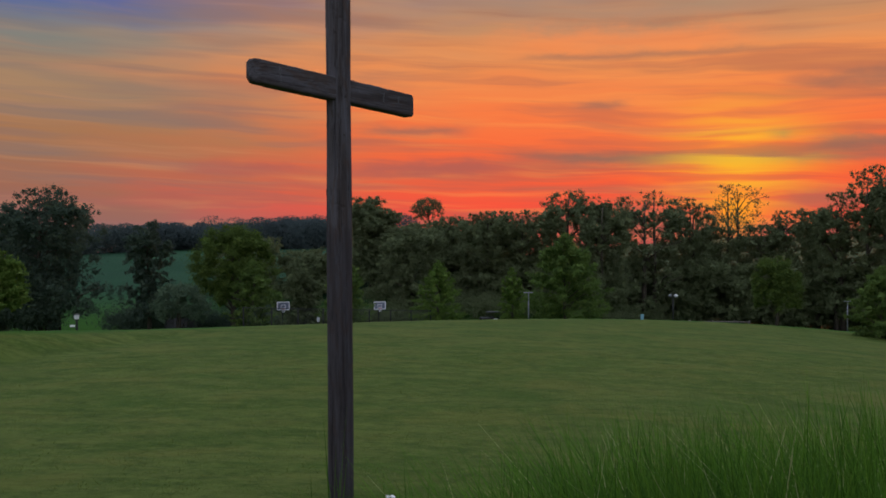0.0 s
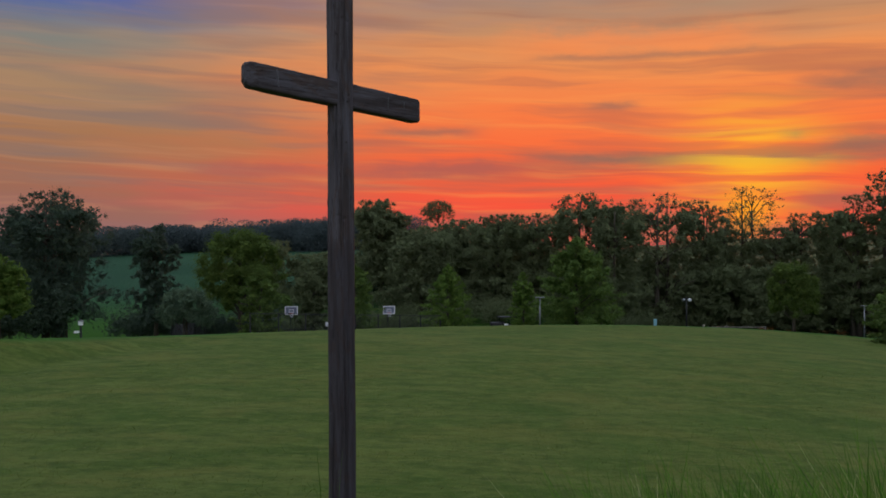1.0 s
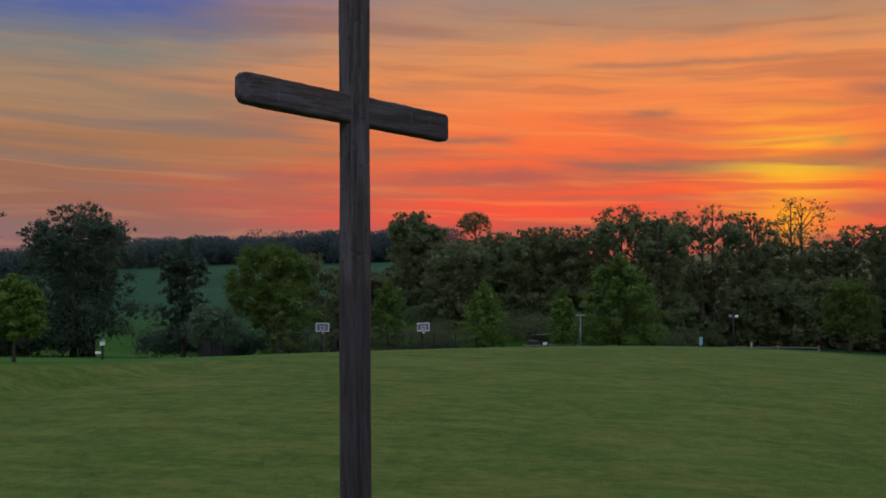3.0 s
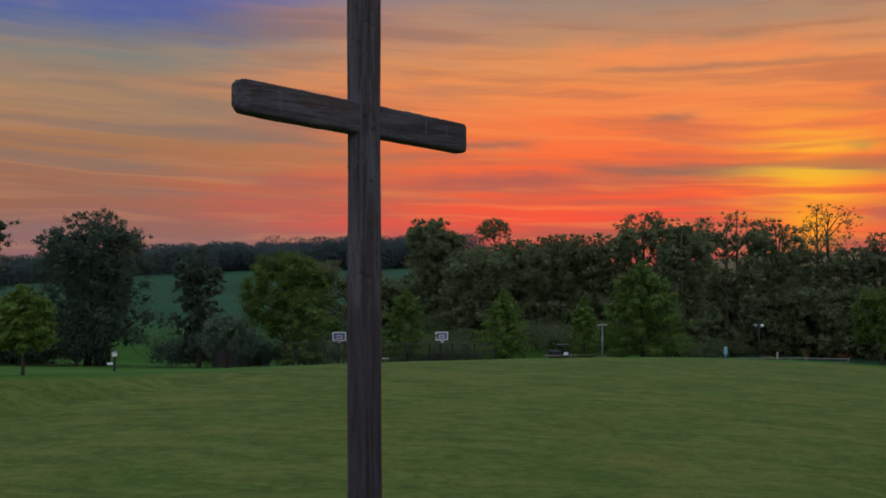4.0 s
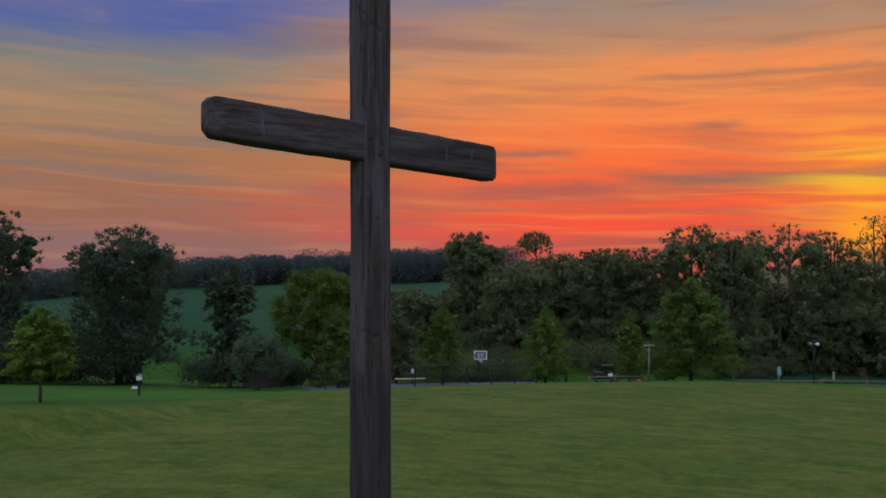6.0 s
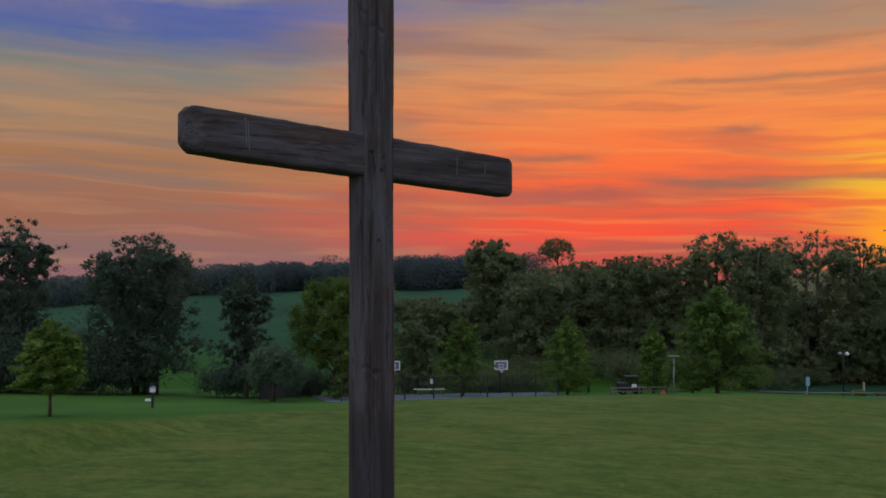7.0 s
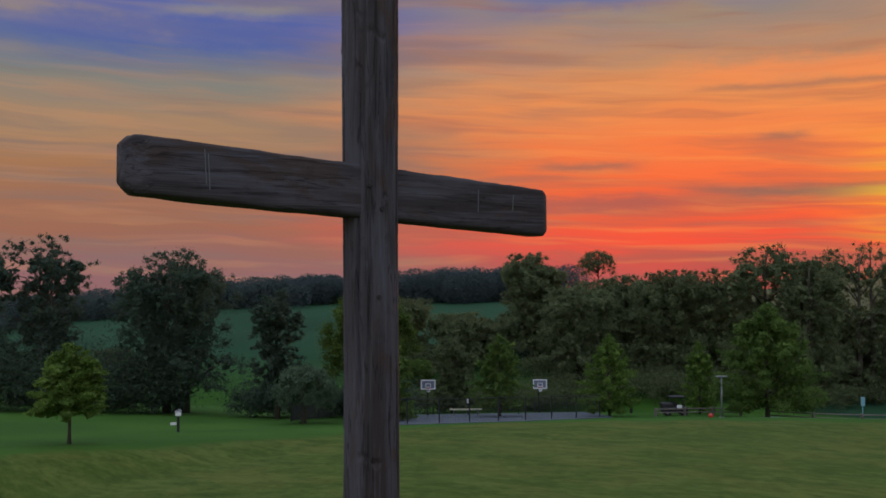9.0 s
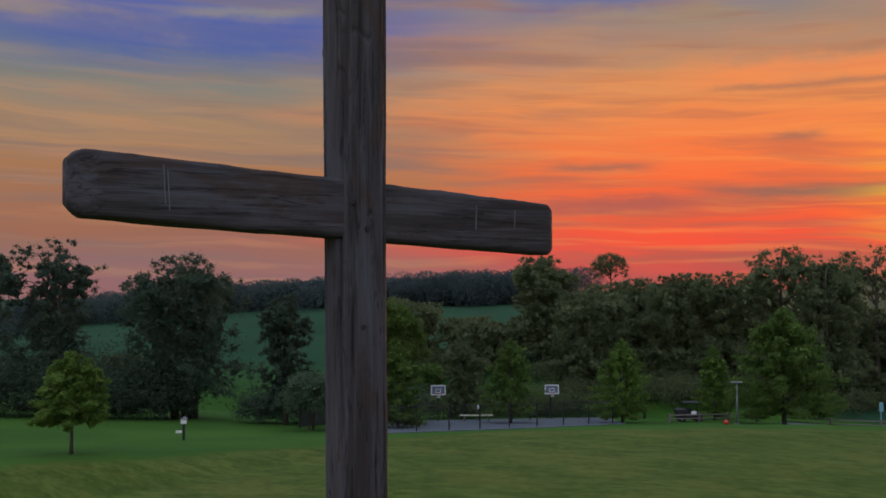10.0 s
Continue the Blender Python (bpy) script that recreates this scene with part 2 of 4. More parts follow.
def lawn_paint(n, bsdf):
    p = position(n)
    x, y, z = n.split(p)
    # mowing lines run across the slope
    u = n.math("ADD", n.math("MULTIPLY", x, 0.669), n.math("MULTIPLY", y, 0.743))
    v = n.math("SUBTRACT", n.math("MULTIPLY", x, 0.743), n.math("MULTIPLY", y, 0.669))
    turned = n.combine(n.math("MULTIPLY", u, 1.0), n.math("MULTIPLY", v, 0.28), 0.0)
    rows = n.noise(turned, 0.9, 4.0, 0.6, 0.3)
    patch = n.noise(p, 0.16, 3.0)
    tuft = n.noise(n.combine(n.math("MULTIPLY", u, 1.0), n.math("MULTIPLY", v, 0.5), 0.0), 7.0, 4.0, 0.7)
    blade = n.noise(p, 60.0, 2.0, 0.7)
    sweep = n.noise(n.combine(n.math("MULTIPLY", u, 2.4), n.math("MULTIPLY", v, 0.45), 4.0), 1.0, 5.0, 0.65, 0.9)
    clump = n.noise(n.combine(u, n.math("MULTIPLY", v, 0.55), 7.0), 3.2, 5.0, 0.7)
    col = n.mix(n.step(rows, 0.34, 0.66), (0.042, 0.075, 0.009, 1), (0.082, 0.105, 0.021, 1))
    col = n.mix(n.math("MULTIPLY", n.step(patch, 0.42, 0.62), 0.55), col, (0.049, 0.083, 0.010, 1))
    col = n.mix(n.math("MULTIPLY", n.step(sweep, 0.52, 0.66), 0.50), col, (0.114, 0.151, 0.032, 1))
    col = n.mix(n.math("MULTIPLY", n.step(sweep, 0.47, 0.34), 0.50), col, (0.028, 0.055, 0.007, 1))
    col = n.mix(n.math("MULTIPLY", n.step(clump, 0.50, 0.64), 0.60), col, (0.096, 0.129, 0.025, 1))
    col = n.mix(n.math("MULTIPLY", n.step(clump, 0.48, 0.35), 0.60), col, (0.024, 0.048, 0.006, 1))
    col = n.mix(n.math("MULTIPLY", n.step(tuft, 0.50, 0.70), 0.5), col, (0.102, 0.134, 0.031, 1))
    col = n.mix(n.math("MULTIPLY", n.step(tuft, 0.47, 0.30), 0.55), col, (0.023, 0.043, 0.005, 1))
    col = n.mix(n.math("MULTIPLY", n.step(blade, 0.4, 0.7), 0.3), col, (0.068, 0.105, 0.019, 1))
    dry = n.noise(n.combine(u, n.math("MULTIPLY", v, 0.6), 17.0), 0.55, 5.0, 0.65, 0.5)
    col = n.mix(n.math("MULTIPLY", n.step(dry, 0.48, 0.66), 0.36), col, (0.119, 0.119, 0.025, 1))
    col = n.mix(n.math("MULTIPLY", n.step(dry, 0.46, 0.30), 0.45), col, (0.037, 0.082, 0.009, 1))
    # the lower field and the farm field beyond are greener
    mask = n.add("ShaderNodeAttribute")
    mask.attribute_name = "field"
    green = mask.outputs["Fac"]
    field = n.mix(n.step(patch, 0.35, 0.65), (0.030, 0.088, 0.010, 1), (0.042, 0.108, 0.013, 1))
    col = n.mix(green, col, field)
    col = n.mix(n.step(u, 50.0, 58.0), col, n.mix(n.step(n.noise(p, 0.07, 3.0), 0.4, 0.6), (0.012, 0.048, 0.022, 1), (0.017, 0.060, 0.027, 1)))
    n.put(bsdf.inputs["Base Color"], col)
    bump(n, bsdf, n.math("ADD", n.math("MULTIPLY_ADD", clump, 1.5, blade), tuft), 0.6, 0.03)


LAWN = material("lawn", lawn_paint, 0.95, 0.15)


def timber_paint(n, bsdf):
    x, y, z = n.split(local(n))

    def along(side, length, detail=4.0, rough=0.6, distort=0.3):
        return n.noise(n.combine(n.math("MULTIPLY", x, side), n.math("MULTIPLY", y, side), n.math("MULTIPLY", z, length)), 1.0, detail, rough, distort)

    broad, grain, fine = along(7.0, 0.6, 3.0, 0.5, 0.8), along(24.0, 1.0, 5.0), along(95.0, 3.0)
    stain, blot = along(4.0, 1.6, 5.0, 0.65, 1.2), along(11.0, 5.0, 4.0, 0.6, 0.6)
    col = n.mix(n.step(broad, 0.36, 0.64), (0.038, 0.032, 0.033, 1), (0.074, 0.071, 0.082, 1))
    col = n.mix(n.math("MULTIPLY", n.step(grain, 0.50, 0.72), 0.45), col, (0.105, 0.104, 0.120, 1))
    col = n.mix(n.math("MULTIPLY", n.step(grain, 0.44, 0.28), 0.55), col, (0.020, 0.017, 0.017, 1))
    col = n.mix(n.math("MULTIPLY", n.step(stain, 0.50, 0.64), 0.65), col, (0.062, 0.040, 0.031, 1))
    col = n.mix(n.math("MULTIPLY", n.step(blot, 0.55, 0.70), 0.45), col, (0.026, 0.023, 0.025, 1))
    col = n.mix(n.math("MULTIPLY", n.step(fine, 0.58, 0.80), 0.22), col, (0.125, 0.118, 0.122, 1))
    check = n.math("ABSOLUTE", n.math("SUBTRACT", along(15.0, 0.7, 3.0, 0.5, 0.5), 0.5))
    col = n.mix(n.math("MULTIPLY", n.step(check, 0.018, 0.004), 0.60), col, (0.008, 0.007, 0.008, 1))
    # bluish streaks along the grain: sky highlights painted into the wood colour
    cool = along(19.0, 1.4, 4.0, 0.65, 0.4)
    col = n.mix(n.math("MULTIPLY", n.step(cool, 0.56, 0.70), 0.5), col, (0.100, 0.112, 0.145, 1))
    # the foot of the post is soaked with dark preservative
    soak = n.step(n.math("MULTIPLY_ADD", n.math("SUBTRACT", grain, 0.5), 0.7, z), 4.45, 4.15)
    mask = n.add("ShaderNodeAttribute")
    mask.attribute_name = "foot"
    col = n.mix(n.math("MULTIPLY", n.math("MULTIPLY", soak, mask.outputs["Fac"]), 0.5), col, (0.020, 0.019, 0.024, 1))
    n.put(bsdf.inputs["Base Color"], col)
    bump(n, bsdf, n.math("ADD", n.math("MULTIPLY", broad, 1.2), n.math("ADD", grain, n.math("MULTIPLY", fine, 0.25))), 0.8, 0.014)


TIMBER = material("weathered_timber", timber_paint, 0.85, 0.25)


def plain(name, colour, rough=0.6, metal=0.0, grain=0.12):
    def build(n, bsdf):
        f = n.noise(local(n), 14.0, 4.0)
        n.put(bsdf.inputs["Base Color"], n.mix(n.math("MULTIPLY", f, grain * 2), (*colour, 1), tuple(c * 0.5 for c in colour) + (1,)))
    return material(name, build, rough, 0.4, metal)


BLACK = plain("black_paint", (0.02, 0.021, 0.024), 0.5)
STEEL = plain("galvanised_steel", (0.22, 0.235, 0.25), 0.5, 0.5)
WHITE = plain("white_paint", (0.78, 0.80, 0.84), 0.5)
SMOKE = plain("board_face", (0.16, 0.19, 0.25), 0.35)
RED = plain("red_paint", (0.45, 0.04, 0.03), 0.5)
TEAL = plain("teal_paint", (0.20, 0.42, 0.50), 0.5)
CREAM = plain("pale_wood", (0.42, 0.38, 0.30), 0.8)
RAILWOOD = plain("rail_wood", (0.16, 0.14, 0.13), 0.85)
IRON = plain("rusty_iron", (0.035, 0.030, 0.030), 0.7, 0.3)
SCRATCH = plain("pale_scratch", (0.15, 0.16, 0.18), 0.85)
RUBBER = plain("rubber", (0.015, 0.015, 0.016), 0.8)
GLASS = plain("dark_glass", (0.03, 0.035, 0.045), 0.1)


def court_paint(n, bsdf):
    p = position(n)
    f = n.noise(p, 3.0, 5.0)
    g = n.noise(p, 60.0, 2.0)
    col = n.mix(f, (0.075, 0.090, 0.115, 1), (0.105, 0.122, 0.150, 1))
    n.put(bsdf.inputs["Base Color"], n.mix(n.math("MULTIPLY", g, 0.3), col, (0.06, 0.07, 0.085, 1)))
    bump(n, bsdf, g, 0.3, 0.005)


COURT = material("court_surface", court_paint, 0.85)


# ---------------------------------------------------------------- mesh helpers
def smooth(ob, on=True):
    ob.data.polygons.foreach_set("use_smooth", [on] * len(ob.data.polygons))
    return ob


def part(name, bm, mat, parent=None, label="", soft_edges=False):
    me = bpy.data.meshes.new(name)
    bm.to_mesh(me)
    bm.free()
    me.materials.append(mat)
    ob = new(name, me)
    if parent is not None:
        ob.parent = parent
    if soft_edges:
        smooth(ob)
    return tagged(ob, label) if label else ob


def thing(name, at, label, category, group="", turn=0.0):
    ob = new(name)
    ob.empty_display_size = 0.2
    ob.matrix_world = pose(at[0], at[1], at[2], 0, 0, turn)
    return tagged(ob, label, category, group)


def box(bm, size, centre, bevel=0.0, turn=None):
    m = Matrix.Translation(centre) @ (turn or Matrix()) @ Matrix.Diagonal((*size, 1))
    got = bmesh.ops.create_cube(bm, size=1.0, matrix=m)
    if bevel:
        edges = list({e for v in got["verts"] for e in v.link_edges})
        bmesh.ops.bevel(bm, geom=edges, offset=bevel, segments=2, affect="EDGES", profile=0.5)
    return bm


def tube(bm, points, radii, sides=8, caps=True):
    rings = []
    points = [Vector(q) for q in points]
    for i, q in enumerate(points):
        d = (points[min(i + 1, len(points) - 1)] - points[max(i - 1, 0)]).normalized()
        s = d.cross(Vector((0, 0, 1)))
        s = s.normalized() if s.length > 1e-3 else Vector((1, 0, 0))
        w = s.cross(d)
        rings.append([bm.verts.new(q + radii[i] * (math.cos(a) * s + math.sin(a) * w)) for a in (2 * math.pi * k / sides for k in range(sides))])
    for a, b in zip(rings, rings[1:]):
        for k in range(sides):
            bm.faces.new((a[k], b[k], b[(k + 1) % sides], a[(k + 1) % sides]))
    if caps:
        bm.faces.new(rings[0])
        bm.faces.new(rings[-1][::-1])
    bmesh.ops.recalc_face_normals(bm, faces=bm.faces)
    return bm


def quads(name, verts, mat, parent=None, sides=4):
    """One mesh of many loose polygons; verts is an array of n x sides x 3."""
    k = len(verts)
    me = bpy.data.meshes.new(name)
    me.vertices.add(k * sides)
    me.vertices.foreach_set("co", np.asarray(verts, np.float32).ravel())
    me.loops.add(k * sides)
    me.loops.foreach_set("vertex_index", np.arange(k * sides, dtype=np.int32))
    me.polygons.add(k)
    me.polygons.foreach_set("loop_start", np.arange(0, k * sides, sides, dtype=np.int32))
    me.update(calc_edges=True)
    me.materials.append(mat)
    ob = new(name, me)
    if parent is not None:
        ob.parent = parent
    return ob


# ---------------------------------------------------------------- ground
def sstep(x, lo, hi):
    t = np.clip((x - lo) / (hi - lo), 0, 1)
    return t * t * (3 - 2 * t)


def ground_height(x, y, split=False):
    """The mown hill round the cross, the lower field behind it, and the farm hill beyond."""
    x, y = np.asarray(x, float), np.asarray(y, float)
    u, v = 0.669 * x + 0.743 * y, 0.743 * x - 0.669 * y
    vc = np.clip(v, -45, 60)
    lawn = -0.0687 - 0.01892 * np.clip(u, -40, 80) - 0.01235 * np.maximum(0, u - 28.53 - 0.528 * vc) ** 2 - 0.00173 * (np.clip(v, -60, 60) + 4.52) ** 2
    lawn = lawn - 0.65 * (1 - sstep(u, 2, 24)) - 0.00074 * np.clip(v - 5, 0, 24) ** 2 - 0.0211 * np.clip(-19.38 - v, 0, 6) ** 2
    low = 2.558 - 0.1152 * np.minimum(u, 66 - 8 * sstep(v, 4, 16)) + 0.0303 * np.clip(v, -20, 4) - 0.05 * np.maximum(0, 17.6 + np.clip((v + 16) * 1.2, 0, 20) - u) ** 2 - 0.035 * np.clip(v - 4, 0, 40)
    hill = 8.0 * (1 - np.exp(-np.maximum(0, np.minimum(u, 86) - 50) / 12)) * (1 - sstep(v, -8, 15)) * (0.74 + 0.26 * sstep(v, -75, -34))
    low = np.maximum(low, -9.0) + hill
    k = 0.12
    top = np.maximum(lawn, low)
    both = top + k * np.log(np.exp((lawn - top) / k) + np.exp((low - top) / k))
    if split:
        edge = np.where(v < -6, 37.0 + 1.32 * v, 29.1 + 0.40 * (v + 6))
        return sstep(u - edge + 0.25 * np.sin(v * 1.7) , -0.25, 0.35)
    # beyond the ridge the land falls away
    far = np.hypot(x, y)
    return np.maximum(both, -9.5) - 0.022 * np.maximum(0, far - 104) * (1 - sstep(v / (far + 1), 0.0, 0.25))


def gz(x, y):
    return float(ground_height(x, y))


def make_ground():
    near = np.r_[-3000, -1500, -700, -350, -200, -120, -80, np.arange(-60, 100, 0.5), np.arange(100, 180, 2.0), 220, 300, 450, 700, 1200, 2000, 3200]
    us, vs = near, np.r_[-3000, -1500, -700, -350, -200, -120, -90, np.arange(-70, 90, 0.6), 100, 130, 180, 260, 400, 700, 1200, 2000, 3200]
    uu, vv = np.meshgrid(us, vs, indexing="ij")
    x, y = 0.669 * uu + 0.743 * vv, 0.743 * uu - 0.669 * vv
    z = ground_height(x, y)
    rng = np.random.default_rng(5)
    z = z + np.where((uu > -60) & (uu < 60) & (abs(vv) < 60), rng.normal(0, 0.006, z.shape), 0)
    n, m = uu.shape
    me = bpy.data.meshes.new("ground")
    idx = np.arange(n * m).reshape(n, m)
    faces = np.stack([idx[:-1, :-1], idx[:-1, 1:], idx[1:, 1:], idx[1:, :-1]], -1).reshape(-1, 4)
    me.from_pydata(np.stack([x, y, z], -1).reshape(-1, 3).tolist(), [], faces.tolist())
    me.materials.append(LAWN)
    field = me.attributes.new("field", "FLOAT", "POINT")
    field.data.foreach_set("value", ground_height(x, y, True).ravel().astype(np.float32))
    ob = new("ground", me)
    smooth(ob)
    if me.polygons[0].normal.z < 0:
        me.flip_normals()
    return tagged(ob, "mown green lawn hill falling to a grassy field and farm hill", "ground", kind="structure")


make_ground()

# ---------------------------------------------------------------- the cross
BAR_Z = 5.737


def make_cross():
    cross = thing("wooden_cross", (0.24, 0.19, gz(0.24, 0.19) - 0.02), "tall weathered dark timber cross standing on the mown hill", "cross")
    base = cross.matrix_world.translation.z
    top = 7.7 - base
    # round log with drying cracks
    sides, rings = 216, 400
    ang = np.linspace(0, 2 * np.pi, sides, endpoint=False)[None, :]
    zz = np.linspace(0, top, rings + 1)[:, None]
    rad = 0.205 - 0.008 * zz / top + 0 * ang
    rng = np.random.default_rng(31)
    for _ in range(14):      # slow swellings of the log
        k, ph, f = rng.integers(1, 5), rng.random() * 6.28, rng.uniform(0.4, 2.2)
        rad = rad + rng.uniform(0.0006, 0.0018) * np.sin(k * ang + ph + f * zz)
    for _ in range(46):      # drying cracks that run with the grain
        ca, cz, ln = rng.random() * 6.28, rng.uniform(-0.4, 0.95) * top, rng.uniform(0.5, 2.8)
        deep, wide = rng.uniform(0.010, 0.034), rng.uniform(0.03, 0.06)
        da = (ang - ca - 0.05 * np.sin(zz * 2.3 + ca) - 0.015 * np.sin(zz * 9 + ca) + np.pi) % (2 * np.pi) - np.pi
        fade = np.clip(np.minimum(zz - cz, cz + ln - zz) * 5, 0, 1)
        rad = rad - deep * np.exp(-(da / wide) ** 2) * fade
    for k in range(9):       # flats left by the draw knife
        fa, ph = 0.7 * k + rng.uniform(-0.15, 0.15), rng.random() * 6.28
        da = (ang - fa - 0.06 * np.sin(zz * 0.9 + ph) + np.pi) % (2 * np.pi) - np.pi
        rad = rad - 0.011 * np.exp(-(da / 0.17) ** 2) * (0.6 + 0.4 * np.sin(zz * 0.7 + ph))
    for zc, ca, wide in ((6.82, 4.55, 0.42), (3.92, 4.25, 0.5), (6.95, 3.9, 0.2)):   # cross-grain splits
        da = (ang - ca + np.pi) % (2 * np.pi) - np.pi
        rad = rad - 0.016 * np.exp(-((zz + base - zc + 0.06 * da + 0.012 * np.sin(9 * da)) / 0.016) ** 2) * np.clip((wide - abs(da)) * 8, 0, 1)
    for _ in range(30):      # knots
        ca, cz, s = rng.random() * 6.28, rng.uniform(0.1, 1.0) * top, rng.uniform(0.015, 0.035)
        da = (ang - ca + np.pi) % (2 * np.pi) - np.pi
        q = np.sqrt((da * 0.2) ** 2 + (zz - cz) ** 2) / s
        rad = rad + 0.006 * np.exp(-((q - 1.3) ** 2) * 3) - 0.012 * np.exp(-q ** 2 * 2)
    rad = rad + rng.normal(0, 0.0007, rad.shape)
    verts = np.stack([rad * np.cos(ang), rad * np.sin(ang), zz + 0 * ang], -1).reshape(-1, 3).tolist()
    faces = []
    for j in range(rings):
        for k in range(sides):
            a, b = j * sides + k, j * sides + (k + 1) % sides
            faces.append((a, b, b + sides, a + sides))
    faces.append([rings * sides + k for k in range(sides)])
    me = bpy.data.meshes.new("post")
    me.from_pydata(verts, [], faces)
    me.materials.append(TIMBER)
    foot = me.attributes.new("foot", "FLOAT", "POINT")
    foot.data.foreach_set("value", [1.0] * len(verts))
    post = new("post", me)
    post.parent = cross
    smooth(post)
    # squared beam with rounded, worn edges
    bm = bmesh.new()
    nx = 150
    prof = []
    w2, h2, c = 0.11, 0.182, 0.034
    for cx, cz, a0 in ((w2 - c, h2 - c, 0), (-w2 + c, h2 - c, 90), (-w2 + c, -h2 + c, 180), (w2 - c, -h2 + c, 270)):
        prof += [(cx + c * math.cos(radians(a0 + q)), cz + c * math.sin(radians(a0 + q))) for q in (0, 30, 60, 90)]
    dense = []
    for i in range(len(prof)):
        p, q = prof[i], prof[(i + 1) % len(prof)]
        d = math.hypot(q[0] - p[0], q[1] - p[1])
        k = max(1, int(d / 0.03))
        dense += [(p[0] + (q[0] - p[0]) * s / k, p[1] + (q[1] - p[1]) * s / k) for s in range(k)]
    left, right = 1.762, 1.661
    rings_ = []
    for i in range(nx + 1):
        s = -left + (left + right) * i / nx
        end = min(s + left, right - s)
        bite = 0.34 if s < 0 else 0.16
        shrink = (1 - bite * max(0, 1 - end / (0.075 if s < 0 else 0.05)) ** 1.4) * (1 + 0.02 * s)
        thin = 1 - (0.55 if s < 0 else 0.25) * max(0, 1 - end / (0.15 if s < 0 else 0.06))
        row = []
        for q in dense:
            wob = 1 + 0.020 * noise.noise(Vector((s * 1.3, q[0] * 8, q[1] * 8))) + 0.012 * noise.noise(Vector((s * 6, q[0] * 20, q[1] * 20)))
            # long checks on the faces
            check = 0.0
            for zc, x0, x1 in ((0.02, -1.45, -0.75), (-0.03, -0.9, -0.3), (0.05, 0.35, 0.8), (-0.02, 0.7, 1.3), (0.035, -0.6, -0.25)):
                if x0 < s < x1 and abs(q[1] - zc - 0.01 * math.sin(s * 5)) < 0.016:
                    check = 0.05
            chip = 0.010 * max(0.0, noise.noise(Vector((s * 7, 3.1, q[0] * 30)))) * (q[1] > 0.14) - 0.010 * max(0.0, noise.noise(Vector((s * 3, 8.7, q[0] * 9)))) * (q[1] < -0.14)
            row.append(bm.verts.new((q[0] * thin * wob * (1 - check), q[1] * shrink * wob + chip - 0.048 * s, s)))
        rings_.append(row)
    for a, b in zip(rings_, rings_[1:]):
        for k in range(len(dense)):
            bm.faces.new((a[k], a[(k + 1) % len(dense)], b[(k + 1) % len(dense)], b[k]))
    bm.faces.new(rings_[0][::-1])
    bm.faces.new(rings_[-1])
    bmesh.ops.recalc_face_normals(bm, faces=bm.faces)
    bar = part("crossbar", bm, TIMBER, cross, "squared crossbeam with worn rounded edges", soft_edges=True)
    turn = Matrix.Rotation(radians(12.0), 4, "Z") @ Matrix(((0, 0, 1, 0), (1, 0, 0, 0), (0, 1, 0, 0), (0, 0, 0, 1)))
    bar.matrix_local = Matrix.Translation((0.0, -0.008, BAR_Z - base)) @ turn
    return cross


make_cross()

# ---------------------------------------------------------------- trees
def leaf_cloud(rng, centres, spread, count, size, flat=0.6, droop=0.0, hard=False):
    """Loose leaves scattered over clumps, thickest on their upper sides and turned up and outwards."""
    centres = np.asarray(centres, float)
    spread = np.broadcast_to(np.asarray(spread, float), (len(centres),))
    pick = rng.choice(len(centres), count, p=spread ** 1.15 / (spread ** 1.15).sum())
    d = rng.normal(0, 1, (count, 3))
    d[:, 2] += 0.35
    d /= np.linalg.norm(d, axis=1)[:, None]
    r = np.minimum(np.abs(rng.normal(0.35, 0.45, count)), 1.5) if not hard else 1 - 0.3 * rng.random(count) ** 2
    c = centres[pick] + d * (r * spread[pick])[:, None] * np.array([1, 1, flat])
    up = d * 0.7 + rng.normal(0, 0.75, (count, 3)) + np.array([0, 0, 0.28])
    a = np.cross(up, rng.normal(0, 1, (count, 3)))
    a[:, 2] -= droop
    a /= np.linalg.norm(a, axis=1)[:, None] + 1e-9
    b = np.cross(a, up)
    b /= np.linalg.norm(b, axis=1)[:, None] + 1e-9
    s = (size * rng.uniform(0.6, 1.3, count))[:, None]
    return np.stack([c - a * s + b * s * 0.55, c - a * s - b * s * 0.55, c + a * s], 1)


def trunk_mesh(rng, h, r, limbs, lean=0.03, bare=0.25, stems=1):
    bm = bmesh.new()
    for k in range(stems):
        ox, oy = (rng.normal(0, r * 2.0, 2) if stems > 1 else (0, 0))
        n = 7
        sway = rng.normal(0, lean * h / n, (n, 2)).cumsum(0)
        line = [(ox + sway[i, 0] * (i > 0), oy + sway[i, 1] * (i > 0), h * 0.93 * i / (n - 1) - 0.1 * (i == 0)) for i in range(n)]
        tube(bm, line, [r * (1.25 if i == 0 else 1) * (1 - 0.9 * i / (n - 1)) + 0.006 for i in range(n)], 8)
        for q in limbs[k::stems]:
            q = Vector(q)
            z0 = max(h * bare * 0.9, q.z - 0.35 * math.hypot(q.x, q.y) - 0.06 * h)
            z0 = min(z0, h * 0.85)
            i = min(n - 2, int(z0 / (h * 0.93) * (n - 1)))
            s = Vector(line[i]).lerp(Vector(line[i + 1]), z0 / (h * 0.93) * (n - 1) - i)
            mid = s.lerp(q, 0.5) + Vector((0, 0, 0.04 * h))
            rr = r * 0.42 * (1 - 0.6 * z0 / h)
            tube(bm, [s, mid, q], [rr, rr * 0.6, rr * 0.2], 5)
    return bm


